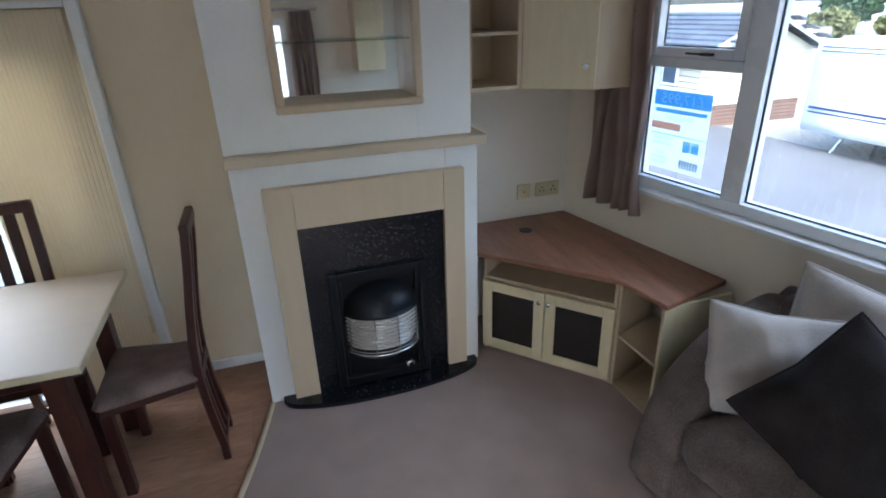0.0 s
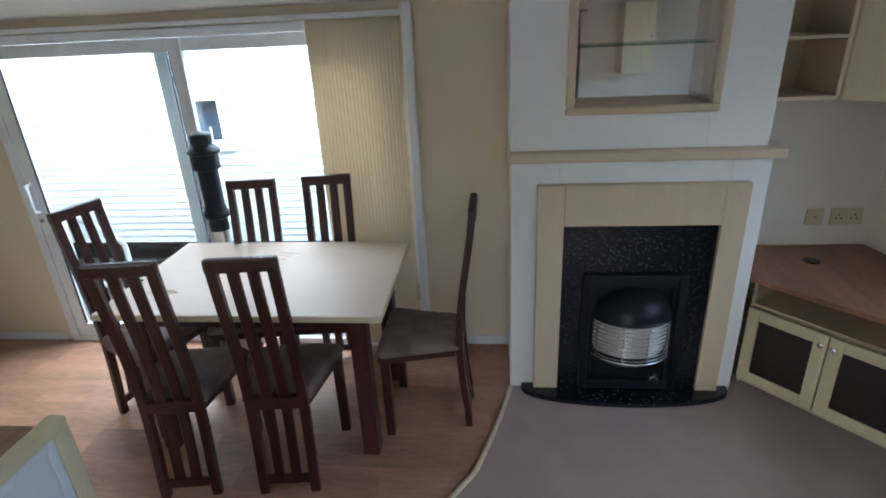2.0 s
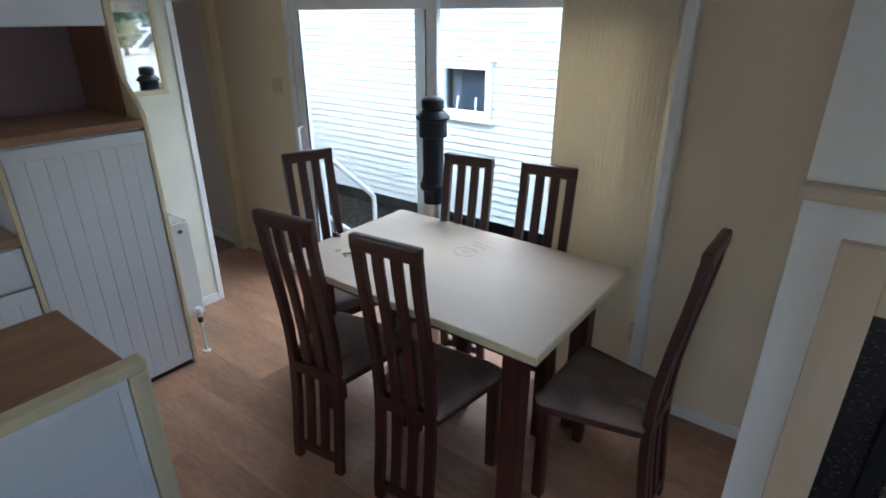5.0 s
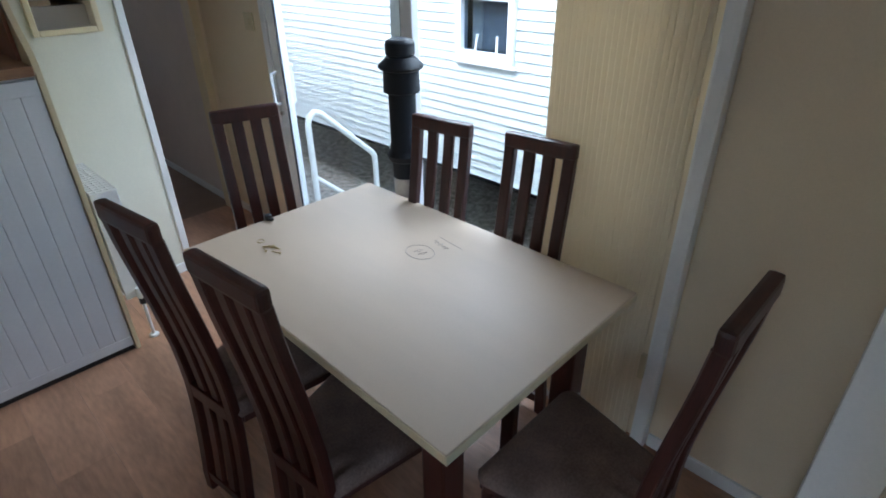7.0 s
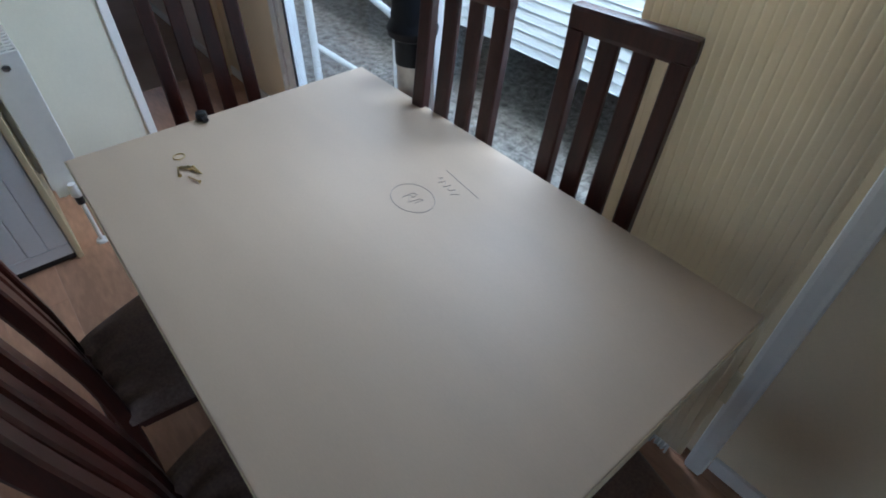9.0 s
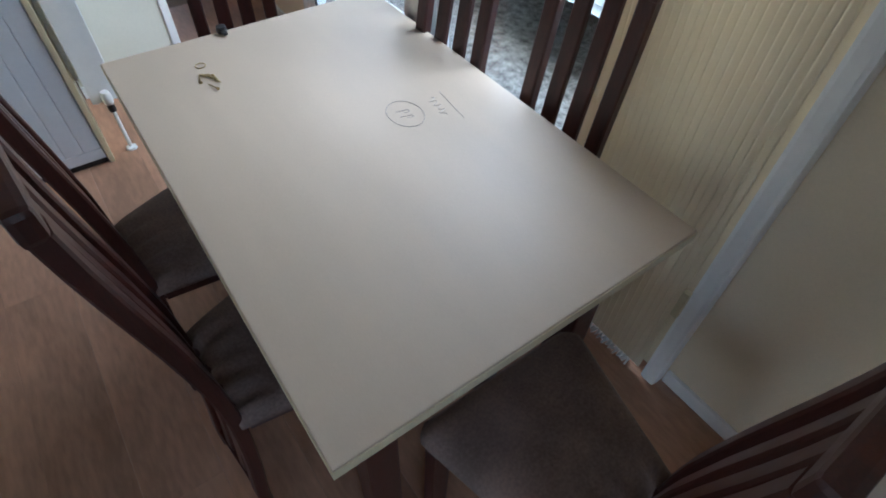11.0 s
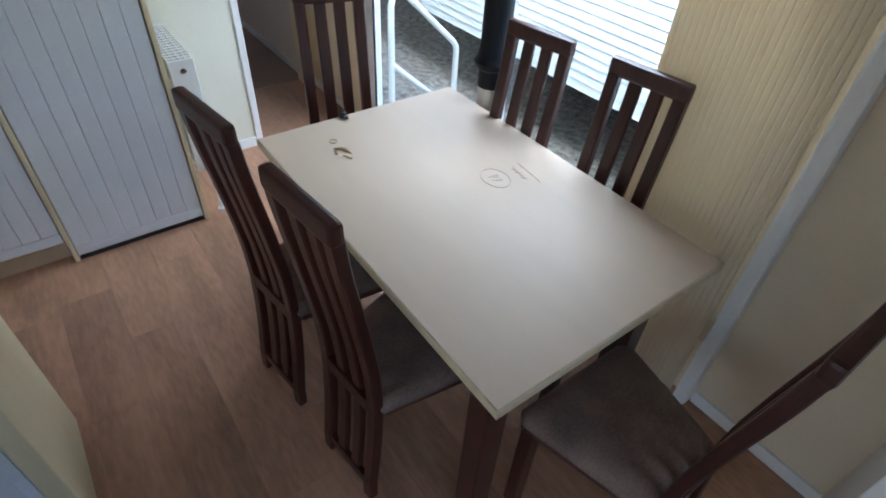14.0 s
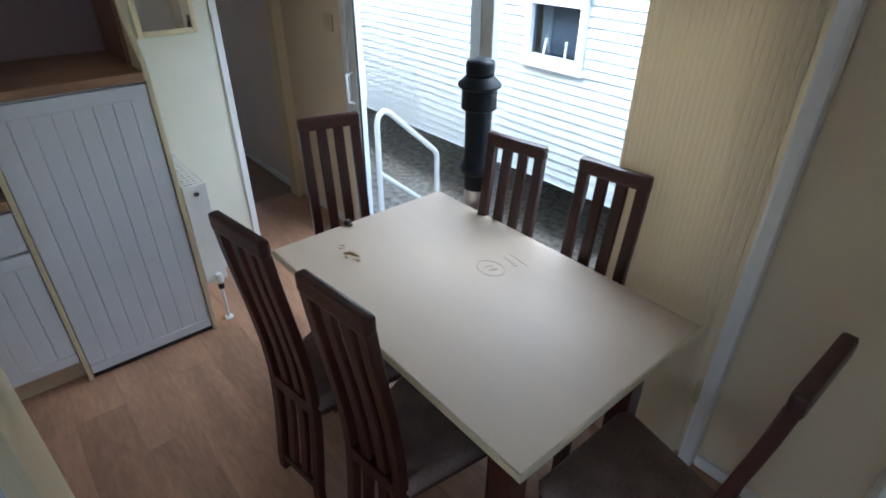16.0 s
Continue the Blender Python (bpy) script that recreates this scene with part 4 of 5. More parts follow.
boxes("carcass", [((PX + 0.002, UY0 - 0.02, 0.0), (UX - 0.024, UY0 - 0.002, 1.215)), ((PX + 0.002, UY0, 0.0), (UX - 0.024, UY1 - 0.022, 1.215))], KITD, ku)
wave = [(PX + 0.003, 0.0), (UX + 0.006, 0.0), (UX + 0.006, 1.22)] + [(UX + 0.006 - 0.135 * (0.5 - 0.5 * math.cos(math.pi * k / 12)), 1.23 + 0.24 * k / 12) for k in range(13)] + [(UX - 0.129, ZC + 0.03), (PX + 0.003, ZC + 0.03)]
prism("end_panel", wave, UY1 - 0.02, UY1, CREAMV, ku, 0.003, "y")
box("upright", (UX - 0.03, UY0 - 0.022, 0.0), (UX + 0.004, UY0 - 0.003, 1.215), CREAMV, ku, 0.003)
groove_door("door", UY0, UY1 - 0.023, 0.030, 1.205, ku, 8)
box("plinth", (UX - 0.0235, UY0, 0.001), (UX - 0.010, UY1 - 0.023, 0.029), BLACKP, ku)
box("worktop", (PX + 0.003, UY0 - 0.02, 1.217), (UX + 0.012, UY1 - 0.022, 1.251), OAKTOP, ku, 0.005)
box("splash_panel", (PX + 0.003, UY0 - 0.5, 1.252), (PX + 0.015, UY1 - 0.022, 1.62), MAUVE, ku)
box("niche_side", (PX + 0.016, UY1 - 0.034, 1.252), (UX - 0.135, UY1 - 0.0215, 1.62), mat("brown_niche_panel", (0.20, 0.09, 0.05), 0.5, var=0.15, bump=0.02), ku)
uc = empty("upper_cupboard", pose(0, 0, 0), "white kitchen wall cupboard over the worktop", "cupboard")
box("body", (PX + 0.003, 1.30, 1.621), (UX - 0.15, UY1 - 0.022, ZC + 0.02), KITD, uc, 0.003)
box("door", (UX - 0.149, 2.06, 1.625), (UX - 0.131, UY1 - 0.024, ZC + 0.015), KITD, uc, 0.004)
bu = empty("base_unit", pose(0, 0, 0), "white grooved base unit with drawer and oak plinth", "kitchen unit")
box("carcass", (PX + 0.003, 0.7, 0.11), (UX - 0.024, UY0 - 0.024, 0.85), KITD, bu)
box("plinth", (PX + 0.003, 0.7, 0.0), (UX - 0.055, UY0 - 0.024, 0.109), MAPLE, bu)
for k in range(3):
    y1 = UY0 - 0.026 - k * 0.46
    groove_door("door", y1 - 0.45, y1, 0.115, 0.665, bu, 7)
    box("drawer_front", (UX - 0.022, y1 - 0.45, 0.675), (UX, y1, 0.835), KITD, bu, 0.004)
    tube("handle", [(UX, y1 - 0.28, 0.755), (UX + 0.025, y1 - 0.27, 0.755), (UX + 0.025, y1 - 0.18, 0.755), (UX, y1 - 0.17, 0.755)], 0.005, STEEL, bu)
box("worktop", (PX + 0.003, 0.7, 0.851), (UX + 0.015, UY0 - 0.024, 0.885), OAKTOP, bu, 0.005)
so2 = empty("wall_socket", pose(PX + 0.0155, 2.24, 1.42), "twin socket plate on the mauve splashback", "socket")
box("plate", (0, -0.07, -0.04), (0.01, 0.07, 0.04), mat("mauve_socket_plate", (0.36, 0.27, 0.26), 0.4, bump=0.0), so2, 0.004)
# small mirror on the panel wall
sm2 = empty("wall_mirror", pose(PX + 0.001, 2.94, 1.525), "small maple-framed mirror on the panel wall", "mirror")
boxes("frame", [((0, -0.135, -0.245), (0.018, -0.11, 0.245)), ((0, 0.11, -0.245), (0.018, 0.135, 0.245)), ((0, -0.11, -0.245), (0.018, 0.11, -0.22)), ((0, -0.11, 0.22), (0.018, 0.11, 0.245))], CREAMV, sm2, 0.005)
box("glass", (0.002, -0.11, -0.22), (0.008, 0.11, 0.22), mir, sm2)

# radiator on the side of the tall unit, seen end on
ra = empty("radiator", pose(-1.53, 2.722, 0.205) @ Matrix.Diagonal((1, 1, 0.85, 1)), "white steel panel radiator with valve on unit side", "radiator")
for y in (0.012, 0.082):
    boxes("panel", [((-0.44, y, 0.0), (0, y + 0.016, 0.60))], TRIM, ra, 0.006)
box("end_cover", (-0.004, 0.0, 0.01), (0.008, 0.104, 0.615), TRIM, ra, 0.004)
box("end_cover", (-0.448, 0.0, 0.01), (-0.436, 0.104, 0.615), TRIM, ra, 0.004)
boxes("top_grille", [((-0.43 + 0.03 * k, 0.004, 0.603), (-0.416 + 0.03 * k, 0.10, 0.612)) for k in range(15)] + [((-0.436, 0.003 + 0.0238 * k, 0.604), (-0.004, 0.0075 + 0.0238 * k, 0.614)) for k in range(5)], TRIM, ra)
boxes("fins", [((-0.43 + 0.012 * k, 0.03, 0.03), (-0.428 + 0.012 * k, 0.08, 0.58)) for k in range(35)], mat("shadowed_steel_fins", (0.30, 0.30, 0.30), 0.6), ra)
lathe("vent_plug", [(0.012, 0), (0.012, 0.008), (0.005, 0.009)], (0.008, 0.052, 0.565), STEEL, ra, 14, pose(0, 0, 0, 0, 90))
lathe("valve_head", [(0.012, -0.01), (0.018, 0.0), (0.019, 0.04), (0.014, 0.055)], (0.035, 0.055, 0.02), TRIM, ra, 16)
lathe("valve_collar", [(0.013, -0.045), (0.015, -0.03), (0.013, -0.008)], (0.035, 0.055, 0.02), BLACKP, ra, 14)
tube("pipe", [(0.035, 0.055, -0.02), (0.035, 0.055, -0.235)], 0.0075, TRIM, ra)
lathe("pipe_collar", [(0.022, -0.241), (0.020, -0.231), (0.009, -0.226)], (0.035, 0.055, 0), TRIM, ra, 16)
box("bracket", (-0.38, -0.018, 0.1), (-0.35, 0.012, 0.5), TRIM, ra)
box("bracket", (-0.09, -0.018, 0.1), (-0.06, 0.012, 0.5), TRIM, ra)
# open door leaf in the hall with its lever, hall radiator and curtain
dl = empty("hall_door", pose(EX - 0.02, HD0 + 0.02, 0, 0, 0, 12), "cream flush door standing open beside the hall", "door")
box("leaf", (0.0, -0.035, 0.01), (0.47, 0.0, 1.72), CREAMV, dl, 0.003)
tube("lever", [(0.42, 0.0, 0.86), (0.42, 0.045, 0.86), (0.35, 0.05, 0.86)], 0.008, STEEL, dl)
sw = empty("light_switch", pose(-1.966, WY, 1.256), "cream plastic switch plate on the wall", "switch")
boxes("plate", [((-0.045, -0.011, -0.045), (0.045, 0, 0.045))], SOCK, sw, 0.004)
boxes("rocker", [((-0.012, -0.015, -0.018), (0.012, -0.0105, 0.018))], SOCK, sw, 0.003)
hr = empty("hall_radiator", pose(EX - 1.6, WY - 0.12, 0.25), "white radiator on the hall wall", "radiator")
boxes("panel", [((-0.3, 0.0, 0.0), (0.3, 0.06, 0.55))], TRIM, hr, 0.008)
boxes("ribs", [((-0.28 + 0.04 * k, -0.006, 0.03), (-0.26 + 0.04 * k, 0.0, 0.52)) for k in range(15)], TRIM, hr, 0.002)
box("bracket", (-0.2, 0.06, 0.1), (-0.17, 0.10, 0.4), TRIM, hr)
box("bracket", (0.17, 0.06, 0.1), (0.2, 0.10, 0.4), TRIM, hr)
curtain("curtain", pose(EX - 1.65, WY - 0.10, 0), 0.22, 0.022, 0.85, 1.72, 4, "brown curtain hanging in the hall")

hw = empty("hall_window", pose(EX - 3.34, HD0 - 0.02, 0), "white framed window at the hall end", "window")
boxes("frame", [((-0.03, 0, 0.8), (0.03, 0.05, 1.7)), ((-0.03, 0.90, 0.8), (0.03, 0.97, 1.7)), ((-0.03, 0.05, 0.8), (0.03, 0.90, 0.85)), ((-0.03, 0.05, 1.65), (0.03, 0.90, 1.7))], UPVC, hw, 0.005)
g = box("pane", (-0.003, 0.05, 0.85), (0.003, 0.90, 1.65), GLASS, hw)
g.visible_shadow = False

# ---- low peninsula between kitchen and sitting area ----
pe = empty("peninsula_unit", pose(0, 0, 0), "cream peninsula unit with oak top and raised rail", "kitchen unit")
QX0, QX1, QY = -0.64, -0.19, 1.995
box("end_panel", (QX0, QY - 0.02, 0.0), (QX1 - 0.041, QY, 0.872), CREAMV, pe, 0.003)
box("carcass", (QX0 + 0.02, 0.35, 0.0), (QX1 - 0.042, QY - 0.021, 0.872), KITD, pe)
box("worktop", (QX0 - 0.015, 0.33, 0.873), (QX1 - 0.041, QY - 0.01, 0.905), OAKTOP, pe, 0.004)
boxes("rail", [((QX1 - 0.04, 0.33, 0.895), (QX1 + 0.005, QY + 0.012, 0.925)), ((QX1 - 0.04, QY - 0.035, 0.0), (QX1 + 0.005, QY + 0.012, 0.895))], CREAMV, pe, 0.006)
boxes("inset_panel", [((QX1 - 0.038, 0.35, 0.0), (QX1 - 0.006, QY - 0.036, 0.893))], KITD, pe)
boxes("inset_bead", [((QX1 - 0.006, 0.35, 0.872), (QX1 + 0.001, QY - 0.037, 0.894)), ((QX1 - 0.006, QY - 0.062, 0.0), (QX1 + 0.001, QY - 0.037, 0.872))], UPVC, pe, 0.003)
# armchair arm in front of the peninsula
pf = empty("armchair", pose(0.16, 1.36, 0), "mushroom chenille armchair beside the peninsula", "armchair")
soft_box("seat", (-0.24, -0.5, 0.03), (0.26, 0.36, 0.42), SOFAF, pf, 0.06, 0.02)
soft_box("back", (-0.26, -0.5, 0.30), (-0.06, 0.40, 0.66), SOFAF, pf, 0.08, 0.02)

# ---- opposite wall: glazed door, window, curtain, cupboard ----
od = empty("glazed_door", pose(0, 0, 0), "white glazed outside door", "door")
boxes("frame", [((0.55, OY - T, 0.0), (0.61, OY + 0.01, 1.72)), ((1.39, OY - T, 0.0), (1.45, OY + 0.01, 1.72)), ((0.61, OY - T, 1.66), (1.39, OY + 0.01, 1.72)), ((0.61, OY - T, 0.0), (1.39, OY + 0.01, 0.10)), ((1.20, OY - T + 0.01, 0.10), (1.28, OY, 1.66))], UPVC, od, 0.005)
g = box("pane", (0.61, OY - 0.05, 0.10), (1.39, OY - 0.045, 1.66), GLASS, od)
g.visible_shadow = False
# unseen window, added so that daylight enters from the kitchen side
ow = empty("side_window", pose(0, 0, 0), "assumed white framed kitchen window, out of view", "window")
boxes("frame", [((-1.7, OY - T, 1.05), (-1.65, OY + 0.01, 1.62)), ((-1.05, OY - T, 1.05), (-1.0, OY + 0.01, 1.62)), ((-1.65, OY - T, 1.05), (-1.05, OY + 0.01, 1.1)), ((-1.65, OY - T, 1.57), (-1.05, OY + 0.01, 1.62))], UPVC, ow, 0.005)
g = box("pane", (-1.65, OY - 0.05, 1.1), (-1.05, OY - 0.045, 1.57), GLASS, ow)
g.visible_shadow = False
curtain("curtain", pose(1.58, OY + 0.07, 0), 0.22, 0.028, 0.10, 1.78, 4, "taupe curtain drawn back beside the glazed door", 0.1)
ocb = empty("tall_cupboard", pose(0, 0, 0), "maple wall cupboard on the opposite wall", "cupboard")
box("body", (2.06, OY + 0.001, 1.22), (2.34, OY + 0.28, ZC), MAPLE, ocb, 0.003)
box("door", (2.063, OY + 0.281, 1.225), (2.337, OY + 0.298, ZC - 0.01), CREAMV, ocb, 0.003)
lathe("knob", [(0.006, 0), (0.012, 0.014), (0.011, 0.02)], (2.31, OY + 0.298, 1.55), STEEL, ocb, 12, pose(0, 0, 0, -90))
tube("curtain_pole", [(0.3, OY + 0.07, 1.80), (1.75, OY + 0.07, 1.80)], 0.012, STEEL, od)

# ---- outside ----
bm = bmesh.new()
bmesh.ops.create_grid(bm, x_segments=2, y_segments=2, size=400)
structure(mesh_ob("ground", bm, GRAVEL), "grey-brown gravel ground").location = (0, 0, GZ)
RY0, RY1 = -14, 26
structure(box("road", (4.6, -60, GZ - 0.05), (9.6, 90, GZ + 0.02), ROAD), "pale worn tarmac site road")
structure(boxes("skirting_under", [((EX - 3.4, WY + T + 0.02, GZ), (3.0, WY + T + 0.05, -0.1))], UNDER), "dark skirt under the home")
# neighbouring home close to the patio door
NY, NZ = 5.05, 0.16
nb = empty("neighbour_home", pose(0, 0, 0), "white clapboard holiday home close outside", "house")
WX = [(-1.63, -1.165, 0.94, 1.36), (-4.45, -3.86, 0.75, 1.38)]
P = 0.0585
for k in range(37):
    z0 = NZ + k * P
    spans = [(-9.0, 1.6)]
    for a, b_, c, d in WX:
        if z0 + P > c and z0 < d:
            spans = [t for s in spans for t in (((s[0], a), (b_, s[1])) if s[0] < a and s[1] > b_ else (s,))]
    for x0, x1 in spans:
        prism("siding_board", [(NY - 0.015, z0), (NY - 0.012, z0 - 0.003), (NY - 0.004, z0 + P - 0.002), (NY + 0.02, z0 + P - 0.002), (NY + 0.02, z0)], x0, x1, SIDING, nb, 0, "x")
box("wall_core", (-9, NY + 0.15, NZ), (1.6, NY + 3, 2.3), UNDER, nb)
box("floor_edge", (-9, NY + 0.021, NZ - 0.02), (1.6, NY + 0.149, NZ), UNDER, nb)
box("roof_edge", (-9.1, NY - 0.15, 2.32), (1.7, NY + 3.2, 2.40), UPVC, nb)
# near-black sheet set back under the floor, standing in for shade there
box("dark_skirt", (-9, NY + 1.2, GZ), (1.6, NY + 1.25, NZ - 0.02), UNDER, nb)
for a, b_, c, d in WX:
    w = boxes("window", [((a, NY - 0.04, c), (a + 0.045, NY + 0.03, d)), ((b_ - 0.045, NY - 0.04, c), (b_, NY + 0.03, d)), ((a + 0.045, NY - 0.04, d - 0.06), (b_ - 0.045, NY + 0.03, d)), ((a + 0.045, NY - 0.04, c), (b_ - 0.045, NY + 0.03, c + 0.06)), ((a - 0.02, NY - 0.045, c - 0.02), (b_ + 0.02, NY - 0.01, c - 0.001)), ((a - 0.03, NY - 0.05, d + 0.001), (b_ + 0.03, NY - 0.01, d + 0.02))], UPVC, nb, 0.005)
    box("pane", (a + 0.045, NY - 0.004, c + 0.06), (b_ - 0.045, NY + 0.002, d - 0.06), GLASSD, w)
    box("drawn_blind", (a + 0.07, NY + 0.06, c + 0.06), (b_ - 0.07, NY + 0.07, d - 0.06), mat("blue_grey_blind", (0.34, 0.38, 0.44), 0.7), w)
    tube("catch_arm", [(a + 0.14, NY - 0.0, c + 0.06), (a + 0.165, NY - 0.012, c + 0.16)], 0.008, UPVC, w)
    tube("catch_arm", [(b_ - 0.15, NY - 0.0, c + 0.06), (b_ - 0.14, NY - 0.012, c + 0.16)], 0.008, UPVC, w)
    prism("net_curtain", [(a + 0.07, NY + 0.05), (a + 0.15, NY + 0.05), (a + 0.15, NY + 0.056), (a + 0.07, NY + 0.056)], c + 0.06, d - 0.06, TRIM, w)
# white tube handrail beside the patio steps
hrail = empty("handrail", pose(0, 0, 0), "white tubular handrail beside the outside steps", "handrail")
RX = -1.78
tube("top_bar", [(RX, 3.93, GZ), (RX, 3.93, 0.70), (RX, 3.945, 0.745), (RX, 3.98, 0.765), (RX, 4.02, 0.75), (RX, 4.37, 0.43), (RX, 4.39, 0.40), (RX, 4.395, 0.36), (RX, 4.395, GZ)], 0.018, TRIM, hrail)
tube("mid_bar", [(RX, 3.93, 0.38), (RX, 4.39, -0.02)], 0.016, TRIM, hrail)
st = empty("outside_steps", pose(0, 0, 0), "white grab handle on the outside of the home", "grab handle")
tube("bar", [(-1.90, WY + T, 0.80), (-1.90, WY + T + 0.07, 0.82), (-1.90, WY + T + 0.07, 1.02), (-1.90, WY + T, 1.04)], 0.012, TRIM, st)

# ---- beyond the front window ----
def chalet(m, w, ln, eave, ridge):
    """Front along local -x at y = 0, gable end at x = 0."""
    hs = empty("chalet", m, "beige clapboard chalet with a grey slate roof", "house")
    zb = 0.42
    n = 9
    h_ = (eave - zb) / n
    for k in range(n):
        z0 = zb + k * h_
        boxes("siding_board", [((-ln, -0.03, z0), (0.03, 0, z0 + h_ - 0.014)), ((0, 0, z0), (0.03, w, z0 + h_ - 0.014))], SIDB, hs)
    prism("wall_core", [(0.002, zb), (w, zb), (w, eave), (w / 2, ridge - 0.08), (0.002, eave)], -ln, -0.002, SIDB, hs, 0, "x")
    R = 9
    for ya in (-0.3, w + 0.3):
        yb = w / 2
        zl = eave - 0.08
        for r in range(R):
            q0, q1 = r / R, min(1, (r + 1.15) / R)
            pts = [(ya + (yb - ya) * q0, zl + (ridge - zl) * q0 + 0.05), (ya + (yb - ya) * q1, zl + (ridge - zl) * q1 + 0.014), (ya + (yb - ya) * q1, zl + (ridge - zl) * q1 - 0.006), (ya + (yb - ya) * q0, zl + (ridge - zl) * q0 + 0.012)]
            for c in range(14):
                xa = -ln - 0.3 + (ln + 0.55) * (c + (r % 2) * 0.5) / 14
                prism("slate", pts, xa, xa + (ln + 0.55) / 14 - 0.012, SLATE, hs, 0, "x")
        prism("barge_board", [(ya, zl - 0.06), (yb, ridge - 0.07), (yb, ridge + 0.05), (ya, zl + 0.06)], 0.27, 0.31, UPVC, hs, 0, "x")
    boxes("gutter", [((-ln - 0.3, -0.40, eave - 0.12), (0.3, -0.31, eave - 0.04))], UPVC, hs)
    for k in range(5):
        boxes("brick_pier", [((-0.25 - k * 1.2, 0.02, z), (0.0 - k * 1.2, w - 0.05, z + 0.062)) for z in (0.0, 0.07, 0.14, 0.21, 0.28, 0.35)], BRICKM, hs)
    w_ = boxes("window", [((-1.0, -0.07, 0.75), (-0.55, -0.031, 1.15))], UPVC, hs, 0.01)
    box("pane", (-0.95, -0.078, 0.8), (-0.6, -0.071, 1.1), GLASSD, w_)
    return hs


chalet(pose(9.0, 9.6, GZ, 0, 0, -90), 2.6, 9.0, 1.40, 2.05)
cv = empty("parked_caravan", pose(9.3, 7.66, GZ), "white caravan with navy stripes on the gravel", "caravan")
soft_box("body", (0, -6.5, 0.30), (2.2, 0, 1.70), mat("white_caravan_skin", (0.82, 0.83, 0.85), 0.35, var=0.03, bump=0.01), cv, 0.07, 0.0)
boxes("stripe", [((-0.006, -6.3, z), (0.0, -0.12, z + h_)) for z, h_ in ((0.62, 0.02), (0.68, 0.035), (1.52, 0.015), (1.58, 0.02))], NAVY, cv)
box("roof_vent", (0.8, -1.0, 1.68), (1.1, -0.8, 1.84), TRIM, cv, 0.02)
tube("steady_leg", [(0.3, -0.6, 0.32), (0.2, -0.5, 0.0)], 0.03, STEEL, cv)
tube("steady_leg", [(0.3, -1.1, 0.32), (0.4, -1.0, 0.0)], 0.03, STEEL, cv)
for y in (-3.2,):
    wl = lathe("wheel", [(0.30, 0), (0.33, 0.03), (0.33, 0.17), (0.30, 0.2)], (0.05, y, 0.33), BLACKP, cv, 24, pose(0, 0, 0, 0, 90))
box("axle_box", (0.3, -6, 0.12), (2.0, -1.6, 0.32), UNDER, cv)
fe = empty("timber_fence", pose(13.2, 13.5, GZ), "weathered grey board fence", "fence")
for k in range(24):
    box("board", (0.16 * k, 0, 0), (0.16 * k + 0.145, 0.02, 1.5), mat("grey_fence_board", (0.22, 0.20, 0.18), 0.85, var=0.2, stretch=(8, 8, 1)), fe)
# trees and hedge beyond the site
random.seed(11)


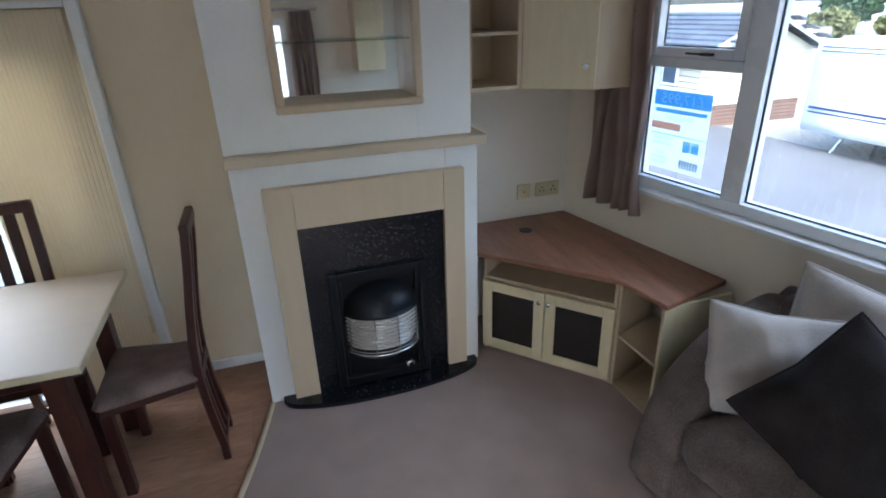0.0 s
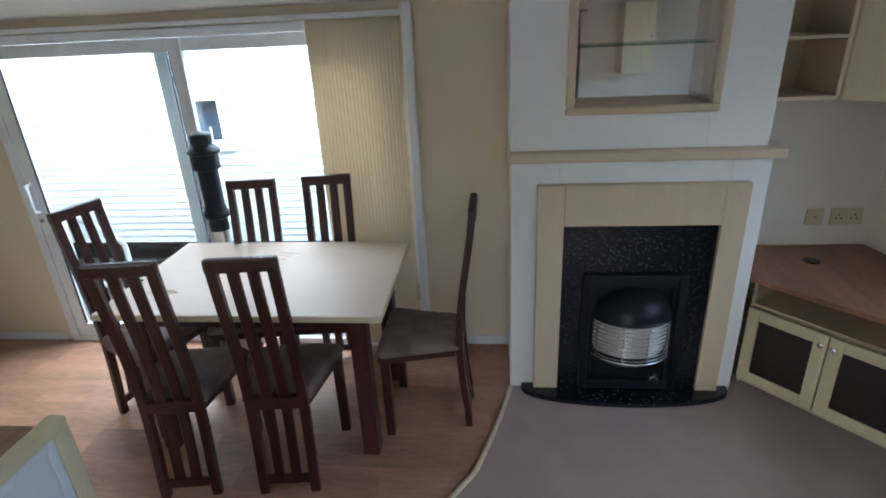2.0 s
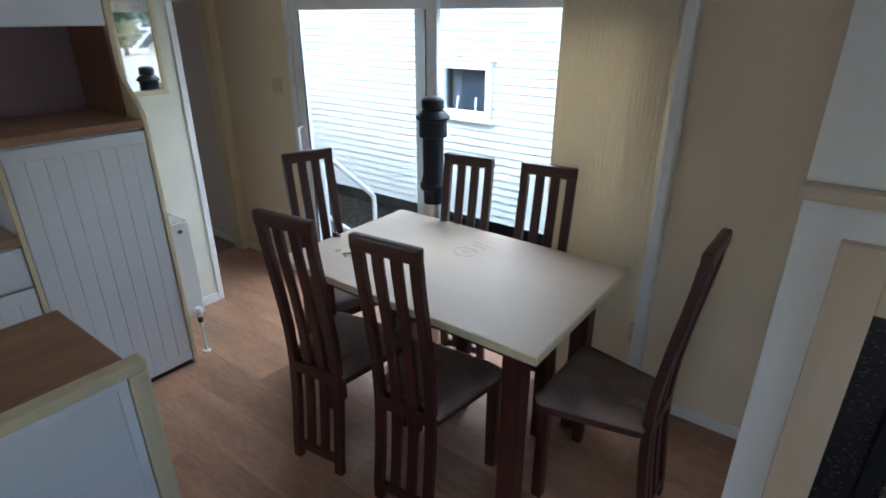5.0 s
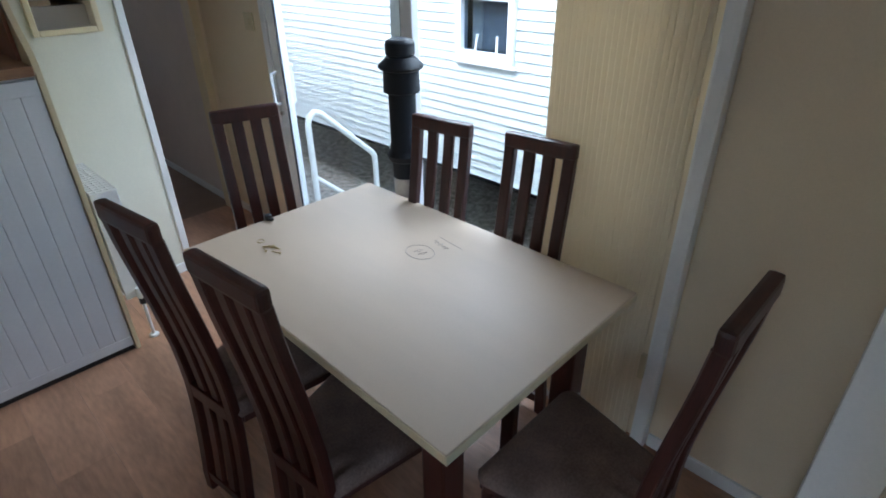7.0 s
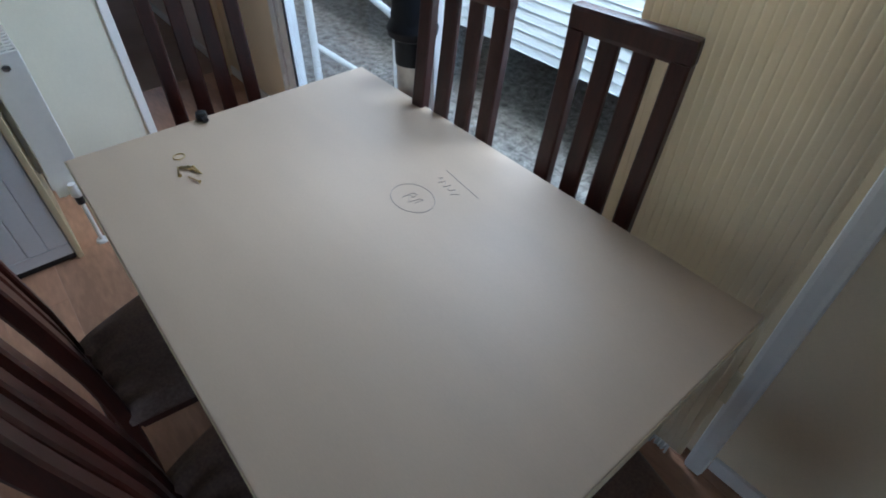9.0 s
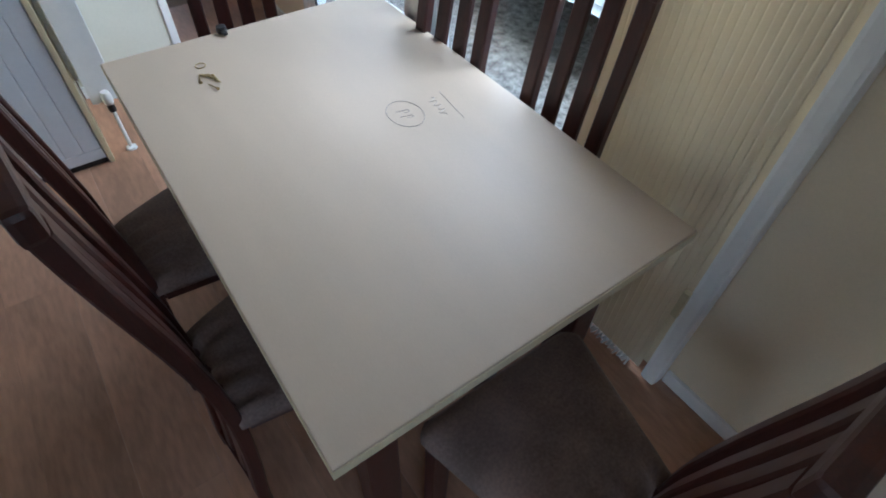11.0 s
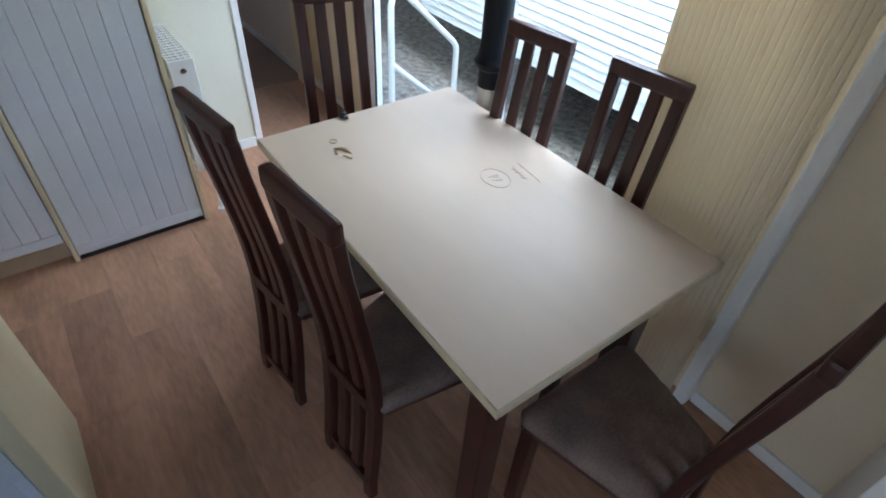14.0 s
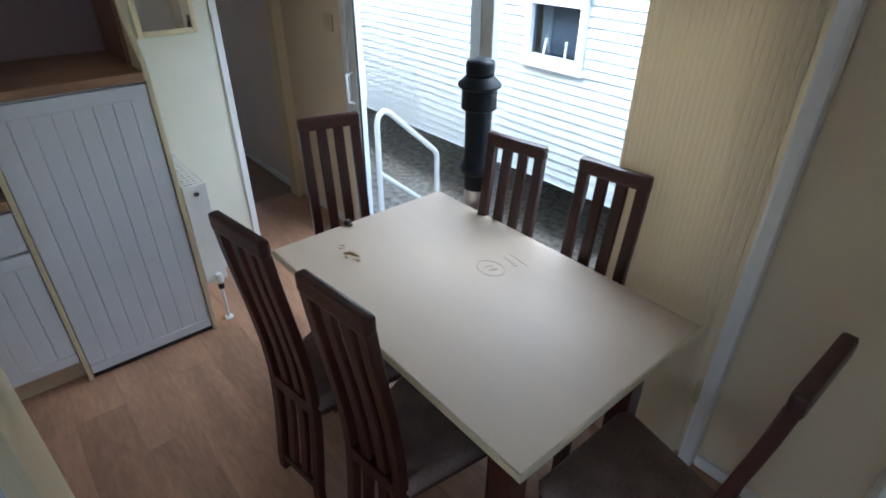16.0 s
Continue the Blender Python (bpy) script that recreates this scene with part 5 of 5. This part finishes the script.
def tree(x, y, h, r, leaf, label):
    t = empty("tree", pose(x, y, GZ), label, "tree")
    bm = bmesh.new()
    def limb(p, q, r0, r1):
        d = (q - p)
        m_ = Matrix.Translation((p + q) / 2) @ d.to_track_quat("Z", "Y").to_matrix().to_4x4()
        bmesh.ops.create_cone(bm, cap_ends=True, segments=7, radius1=r0, radius2=r1, depth=d.length, matrix=m_)
    limb(Vector((0, 0, 0)), Vector((0.1, 0, h * 0.6)), 0.14, 0.07)
    for k in range(6):
        a = k * 1.05
        limb(Vector((0.05, 0, h * (0.25 + 0.05 * k))), Vector((r * 0.7 * math.cos(a), r * 0.7 * math.sin(a), h * (0.55 + 0.05 * k))), 0.05, 0.02)
    mesh_ob("trunk", bm, BARK, t)
    vs, fs_ = [], []
    for k in range(2600):
        u = Vector((random.gauss(0, 1), random.gauss(0, 1), random.gauss(0, 1))).normalized()
        rad = random.uniform(0.55, 1.0) * (0.8 + 0.3 * noise.noise(u * 2.2 + Vector((x, y, 0))))
        c = Vector((u.x * r * rad, u.y * r * rad, h * 0.58 + u.z * h * 0.42 * rad))
        a, b_ = Vector((random.gauss(0, 1), random.gauss(0, 1), random.gauss(0, 1))).normalized() * 0.16, Vector((random.gauss(0, 1), random.gauss(0, 1), random.gauss(0, 1))).normalized() * 0.11
        i = len(vs)
        vs += [c - a, c + b_, c + a, c - b_]
        fs_.append((i, i + 1, i + 2, i + 3))
    me = bpy.data.meshes.new("leaves")
    me.from_pydata(vs, [], fs_)
    me.materials.append(leaf)
    lo = new("leaves", me)
    lo.parent = t
    tagged(lo, kind="stuff")
    return t


LEAF2 = mat("olive_hedge_leaves", (0.10, 0.105, 0.035), 0.7, var=0.4, scale=3, fine=30, bump=0.1)
for k in range(7):
    tree(37.5 + k * 3.6, 28.5 - k * 2.8, 3.0 + 0.35 * (k % 3) + 0.12 * k, 2.2, LEAFM, "dark green tree beyond the site")
for k in range(3):
    tree(26.5 + k * 2.2, 21.0 - k * 1.7, 1.9, 1.2, LEAF2, "olive green shrub beyond the road")

# ---- floor boards, last ----
fb = structure(new("floor_boards"), "oak-look laminate boards in the dining area")
random.seed(3)
PW = 0.19
edge_x = lambda y: float(np.interp(y, [p[1] for p in EDGE][::-1], [p[0] for p in EDGE][::-1]))
meshes = {}
row = 0
y = 0.13
while y < WY:
    y1 = min(y + PW, WY)
    x = EX - T - random.uniform(0, 0.9)
    ym = (y + y1) / 2
    xe = edge_x(max(y1, 1.93)) + 0.02 if y1 > 1.93 else -0.05
    if y > 3.36:
        xe = 0.945
    while x < xe:
        ln = random.choice((0.62, 0.9, 1.24))
        a, b_ = max(x, EX - T), min(x + ln, xe)
        if b_ - a > 0.02:
            key = (round(b_ - a, 3), round(y1 - y, 3))
            if key not in meshes:
                bm = bmesh.new()
                add_box(bm, (0, 0, -0.010), (b_ - a - 0.0006, y1 - y - 0.0006, 0.0), 0.0007)
                me = bpy.data.meshes.new("plank")
                bm.to_mesh(me)
                bm.free()
                me.materials.append(FLOORW)
                meshes[key] = me
            o = new("plank", meshes[key])
            o.parent = fb
            o.location = (a, y, 0.0)
        x += ln
    y = y1
